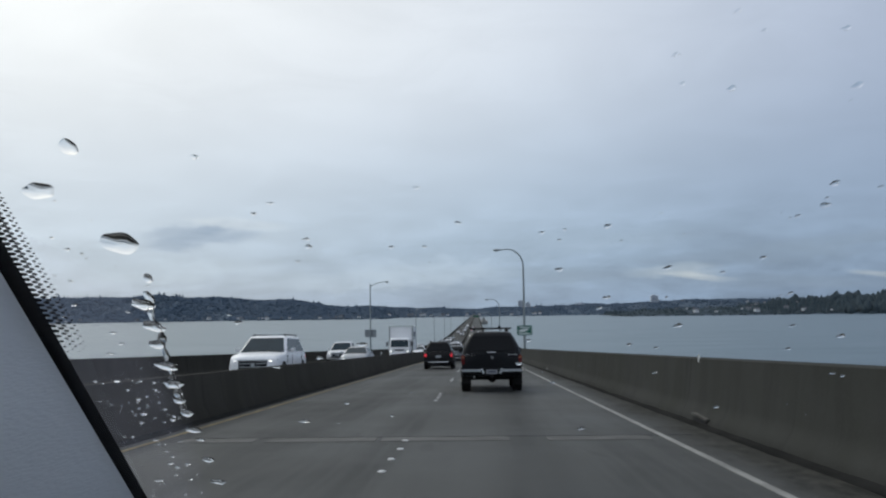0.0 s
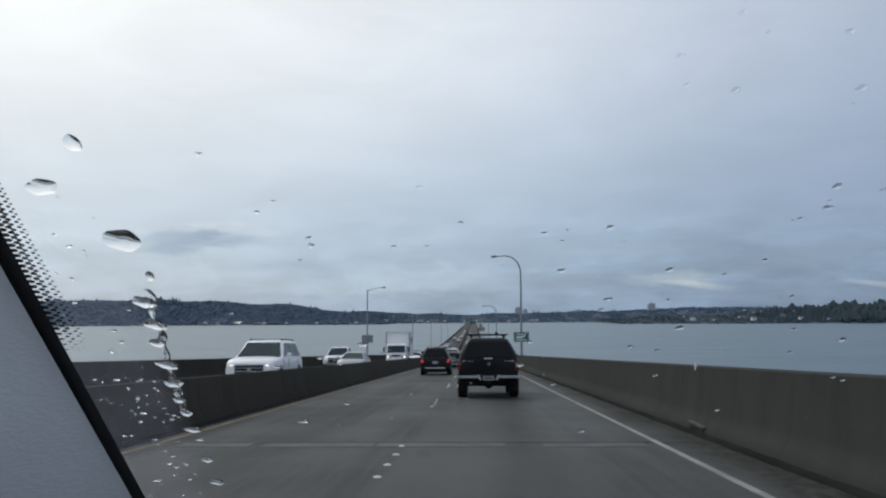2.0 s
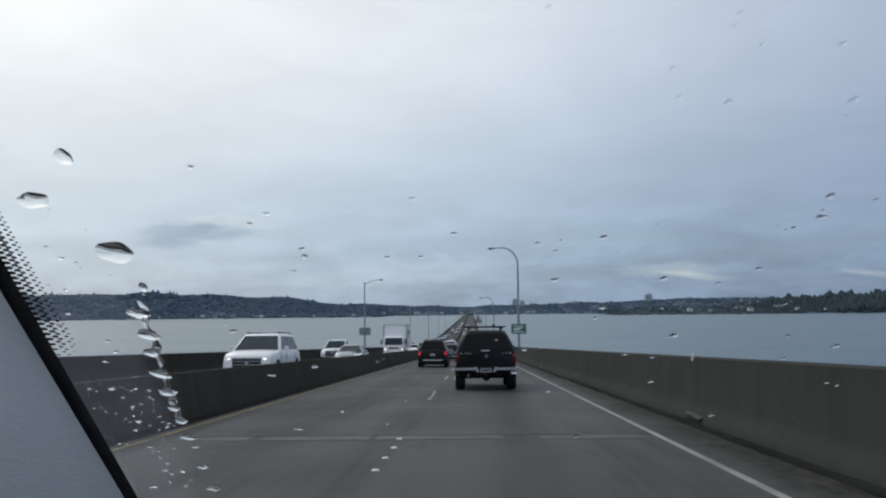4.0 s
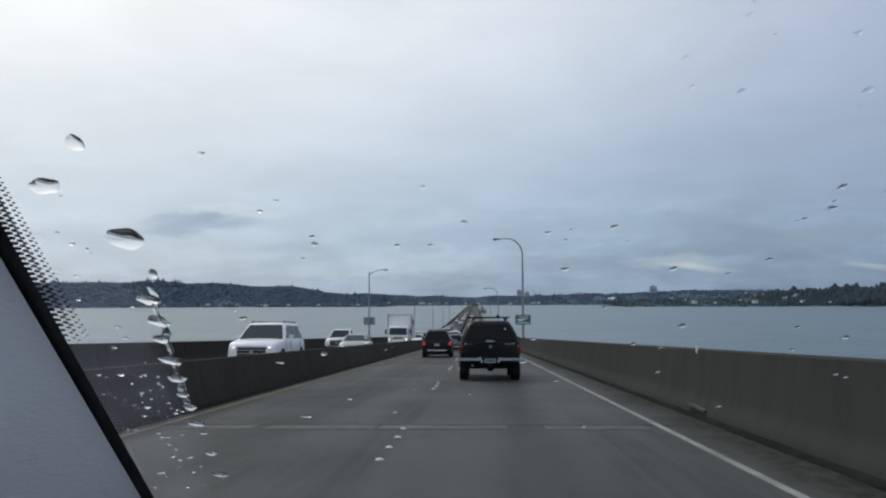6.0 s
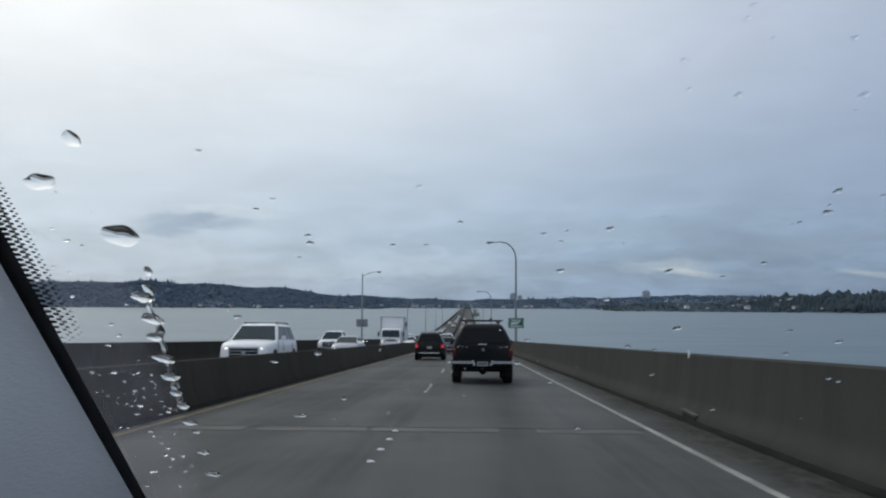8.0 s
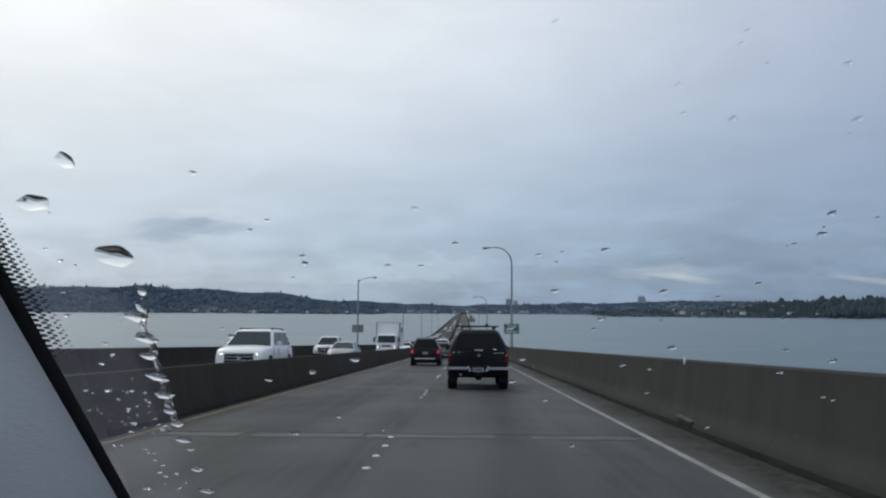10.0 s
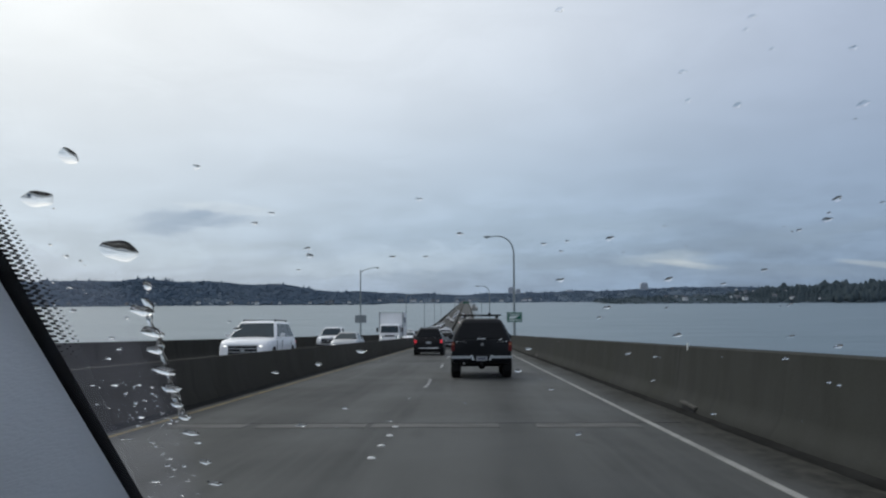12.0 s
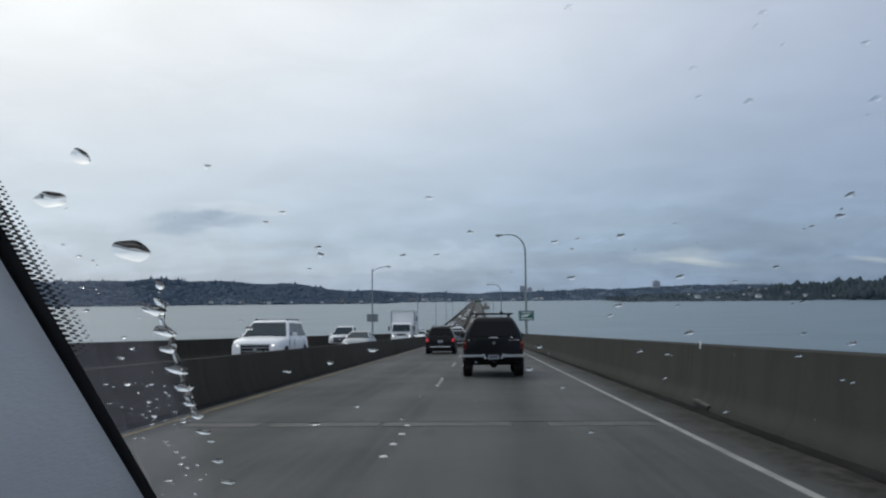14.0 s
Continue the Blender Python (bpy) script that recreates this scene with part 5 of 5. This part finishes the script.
for side, x in ((-1, -0.76), (1, 1.04)):
    for y in (-1.2, 1.55):
        part("wheel_arch", rod(bmesh.new(), (x - side * 0.05, y, 0.36), (x + side * 0.056, y, 0.36), 0.40, 0.40, 24), TRIM, car)
    part("door_seam", boxed(x + side * 0.05 - 0.004, x + side * 0.05 + 0.004, -0.2, -0.19, 0.36, 0.95), TRIM, car)
    part("door_handle", boxed(x + side * 0.06 - 0.012, x + side * 0.06 + 0.012, -0.16, 0.02, 0.82, 0.85, 0.005), CHROME, car)
    part("headlight", boxed(0.14 + side * 0.58 - 0.14, 0.14 + side * 0.58 + 0.14, 2.14, 2.25, 0.50, 0.62, 0.03), HEADLENS, car)
part("roof_header", boxed(-0.70, 0.98, 0.10, 0.18, 1.715, 1.77, 0.02), PAINTS["grey"], car)
part("rear_header", boxed(-0.70, 0.98, -1.80, -1.70, 1.70, 1.77, 0.02), PAINTS["grey"], car)
# unseen roof panel, added clear so it takes no light from the cabin
glass_roof = part("glass_roof", boxed(-0.70, 0.98, -1.695, 0.095, 1.735, 1.741), PANE, car, "unseen clear roof panel, added so daylight reaches the cabin")
glass_roof.visible_shadow = False

# the part of the glass that the wiper does not reach
for layer in range(3):
    back = 0.011 * layer
    bm = bmesh.new()
    bm.faces.new([bm.verts.new(on_glass(a - (back if a > -0.5 else 0), e, 0.0022 + 0.0005 * layer)) for a, e in
                  ((-0.56, 0.10), (-0.40, 0.02), (-0.375, -0.02), (-0.368, -0.05), (-0.348, -0.08), (-0.342, -0.11), (-0.330, -0.14), (-0.326, -0.17), (-0.318, -0.20),
                   (-0.306, -0.24), (-0.29, -0.30), (-0.42, -0.30))])
    film = part("wet_film", bm, FILM, car, "hazy unwiped strip of wet glass")
    film.visible_shadow = False


def bead(bm, centre, a, b, h, rng, sides=18, levels=5, uneven=1.0, tilt=0.0, sag=0.5):
    """A drop of water on the outside of the glass: flat below, domed above, sagging downhill, with an uneven rim."""
    wob = [(rng.uniform(0, 6), rng.uniform(0.03, 0.13) * uneven, k) for k in (2, 3, 5)]
    rows = []
    across, along = Vector((1, 0, 0)) * math.cos(tilt) + SLANT * math.sin(tilt), SLANT * math.cos(tilt) - Vector((1, 0, 0)) * math.sin(tilt)
    for j in range(levels):
        t = j / levels
        wide, lift = 1 - t ** 1.6, h * (1 - (1 - t ** 1.6) ** 2)
        ring = []
        for i in range(sides):
            ang = math.tau * i / sides
            k = 1 + sum(m * math.sin(f * ang + p) for p, m, f in wob)
            ring.append(bm.verts.new(centre + across * (a * k * wide * math.cos(ang)) + along * (b * (k * wide * math.sin(ang) - sag * lift / h)) + OUT * lift))
        rows.append(ring)
    tip = bm.verts.new(centre - along * (b * sag) + OUT * h)
    for r0, r1 in zip(rows, rows[1:]):
        for i in range(sides):
            bm.faces.new((r0[i], r0[(i + 1) % sides], r1[(i + 1) % sides], r1[i]))
    for i in range(sides):
        bm.faces.new((rows[-1][i], rows[-1][(i + 1) % sides], tip))
    bm.faces.new(list(reversed(rows[0])))


BEADS = [  # direction right and up, half width and half length in millimetres: the heavy drops and the trail below them
    (-0.419, 0.072, 13.0, 11.0), (-0.483, 0.188, 5.7, 6.9), (-0.519, 0.136, 11.0, 7.2), (-0.384, 0.030, 3.4, 5.0), (-0.390, 0.000, 8.6, 6.6),
    (-0.377, -0.026, 8.6, 6.6), (-0.373, -0.047, 6.6, 5.6), (-0.361, -0.072, 9.2, 6.4), (-0.353, -0.093, 8.4, 6.0), (-0.346, -0.112, 5.6, 4.6),
    (-0.337, -0.127, 5.4, 5.4), (-0.329, -0.146, 7.2, 4.6), (-0.321, -0.157, 3.6, 2.6), (-0.312, -0.180, 5.6, 4.8), (-0.300, -0.205, 7.6, 5.0)]
rng = random.Random(11)
for az, el, a, b in BEADS:
    bm = bmesh.new()
    high = el > 0.03
    bead(bm, on_glass(az, el, 0.0045), a / 1000, b / 1000, b * (0.21 if high else 0.27) / 1000, rng, 36, 12, 0.45 if high else 0.8, 0.1 if high else -0.25, 0.25 if high else 0.35)
    ob = part("rain_drop", bm, DROP, smooth=True)
    ob.visible_shadow = False
    tagged(ob, "large clear raindrop on the windscreen beside the pillar", "raindrop", "large raindrops")
# the thread of water that joins them
bm, rows = bmesh.new(), []
for k in range(60):
    u = k / 59
    el = 0.014 - 0.137 * u
    az = -0.387 + 0.046 * u + 0.006 * noise.noise(Vector((u * 7.0, 1.0, 0.0)))
    half = (2.6 + 2.2 * noise.noise(Vector((u * 11.0, 5.0, 0.0)))) / 1000
    half = max(half, 0.0010)
    c = on_glass(az, el, 0.0040)
    side = Vector((1, 0, 0))
    rows.append([c - side * half, c - side * half * 0.6 + OUT * half * 0.26, c + OUT * half * 0.36, c + side * half * 0.6 + OUT * half * 0.26, c + side * half])
ob = part("water_thread", loft(bm, rows), DROP, smooth=True)
ob.visible_shadow = False
tagged(ob, "thin thread of rain water running down the windscreen", "rain water")

# drops that stay on the glass: thousandths right and up, half width in millimetres
ON_DARK = [
    (-447, -89, 2.3), (-438, -92, 1.4), (-420, -89, 3.2), (-407, -99, 1.9), (-397, -91, 1.4), (-392, -89, 2.3), (-376, -91, 1.8), (-375, -99, 1.9),
    (-371, -102, 1.4), (-395, -110, 2.4), (-396, -114, 1.4), (-385, -107, 1.4), (-441, -112, 1.4), (-427, -116, 1.4), (-384, -117, 1.4), (-370, -114, 1.0),
    (-363, -122, 1.9), (-394, -121, 1.4), (-398, -128, 1.5), (-388, -127, 3.4), (-359, -128, 1.5), (-352, -130, 2.0), (-354, -134, 2.9), (-346, -132, 1.5),
    (-391, -137, 2.5), (-375, -132, 1.5), (-364, -137, 1.5), (-415, -118, 1.0)]
ON_ROAD = [
    (-411, -153, 2.0), (-401, -153, 2.0), (-374, -157, 2.5), (-370, -162, 2.0), (-363, -162, 1.5), (-362, -170, 2.1), (-354, -176, 2.6), (-356, -184, 3.7),
    (-348, -188, 2.7), (-350, -197, 2.2), (-336, -185, 2.6), (-325, -196, 1.6), (-332, -202, 2.7), (-370, -203, 4.9), (-364, -207, 1.6), (-377, -220, 2.2),
    (-339, -219, 2.2), (-320, -217, 1.7), (-346, -159, 1.5), (-483, 66, 2.3), (-478, 28, 2.0), (-473, 0, 2.9), (-486, -14, 1.7), (-426, -33, 2.6),
    (-416, -46, 2.6), (-429, -57, 2.7), (-408, -9, 1.7), (-502, 80, 1.5), (-465, 60, 1.5)]
ON_SKY = [
    (-328, 173, 3.1), (-237, 116, 2.5), (-257, 104, 2.2), (-62, 131, 2.8), (-194, 73, 2.6), (333, 348, 2.6), (325, 332, 2.4), (355, 308, 1.8),
    (450, 308, 2.7), (250, 282, 2.5), (256, 247, 2.2), (313, 240, 2.9), (459, 240, 3.5), (450, 222, 1.3), (427, 127, 3.2), (417, 110, 1.5),
    (414, 102, 3.3), (382, 90, 2.2), (479, 122, 2.2), (-13, 89, 2.6), (85, 76, 2.3), (112, 79, 1.5), (162, 82, 3.0), (106, 360, 2.3),
    (-191, 64, 3.1), (-204, 47, 1.6), (-93, 62, 2.3), (-53, 62, 1.9)]
ON_WATER = [
    (104, 33, 3.2), (105, 67, 1.5), (230, 33, 3.6), (340, 43, 2.7), (293, 27, 2.0), (158, 0, 2.9), (149, -12, 2.1), (239, -33, 3.9),
    (227, -1, 1.6), (370, -35, 2.6), (369, 2, 2.1), (424, -47, 3.5), (66, -48, 2.6), (182, -54, 2.6), (213, -58, 2.2), (210, -86, 2.3),
    (363, -61, 2.7), (412, -89, 2.3), (423, -92, 2.3), (54, -74, 3.2), (92, -96, 2.3), (124, -148, 3.5), (279, -125, 2.9), (-230, -75, 3.2),
    (-179, -65, 3.1), (-129, -50, 4.4), (-148, -117, 2.4), (-198, -137, 4.4), (-95, -132, 2.0), (-276, -23, 3.4), (-286, -14, 1.7)]
for spots, label, group, high in ((ON_DARK, "small bright raindrop on the unwiped glass beside the pillar", "small raindrops by the pillar", 0.42),
                                  (ON_ROAD, "small bright raindrop on the unwiped glass beside the pillar", "small raindrops by the pillar", 0.42),
                                  (ON_SKY, "small clear raindrop on the wiped windscreen", "small raindrops on the wiped glass", 0.24),
                                  (ON_WATER, "small clear raindrop on the wiped windscreen", "small raindrops on the wiped glass", 0.28)):
    for az, el, a in spots:
        bm = bmesh.new()
        b = a * rng.uniform(0.5, 0.75)
        lean = 0.42 if az > 100 else 0.15
        bead(bm, on_glass(az / 1000, el / 1000, 0.0045), a / 1000, b / 1000, b / 1000 * high * rng.uniform(0.8, 1.2), rng, 14, 5, 1.5, lean * rng.uniform(0.4, 1.4))
        ob = part("rain_drop", bm, DROP, smooth=True)
        ob.visible_shadow = False
        tagged(ob, label, "raindrop", group)
bm = bmesh.new()


def sprinkle(n, az0, az1, el0, el1, small, large, lean=0.0, tilt=0.0, high=0.4):
    for _ in range(n):
        el = rng.uniform(el0, el1)
        az = rng.uniform(az0, az1) + lean * (el - el0)
        if az < edge_az(el) + 0.004:
            continue
        a = rng.uniform(small, large) * (0.6 + 0.4 * rng.random()) / 1000
        b = a * rng.uniform(0.45, 0.75)
        bead(bm, on_glass(az, el, 0.0045), a, b, b * high * rng.uniform(0.7, 1.3), rng, 12, 5, 1.8, tilt * rng.uniform(0.4, 1.4))


sprinkle(60, -0.42, -0.335, -0.225, -0.065, 0.5, 1.1, -0.30)
sprinkle(16, -0.50, -0.36, -0.05, 0.13, 0.6, 1.4)
sprinkle(24, -0.20, 0.42, -0.14, 0.10, 0.7, 1.5, 0.0, 0.4, 0.26)
drops = part("rain_drops", bm, DROP, smooth=True)
drops.visible_shadow = False
tagged(drops, "many tiny clear raindrops scattered over the windscreen", "raindrops", kind="stuff")
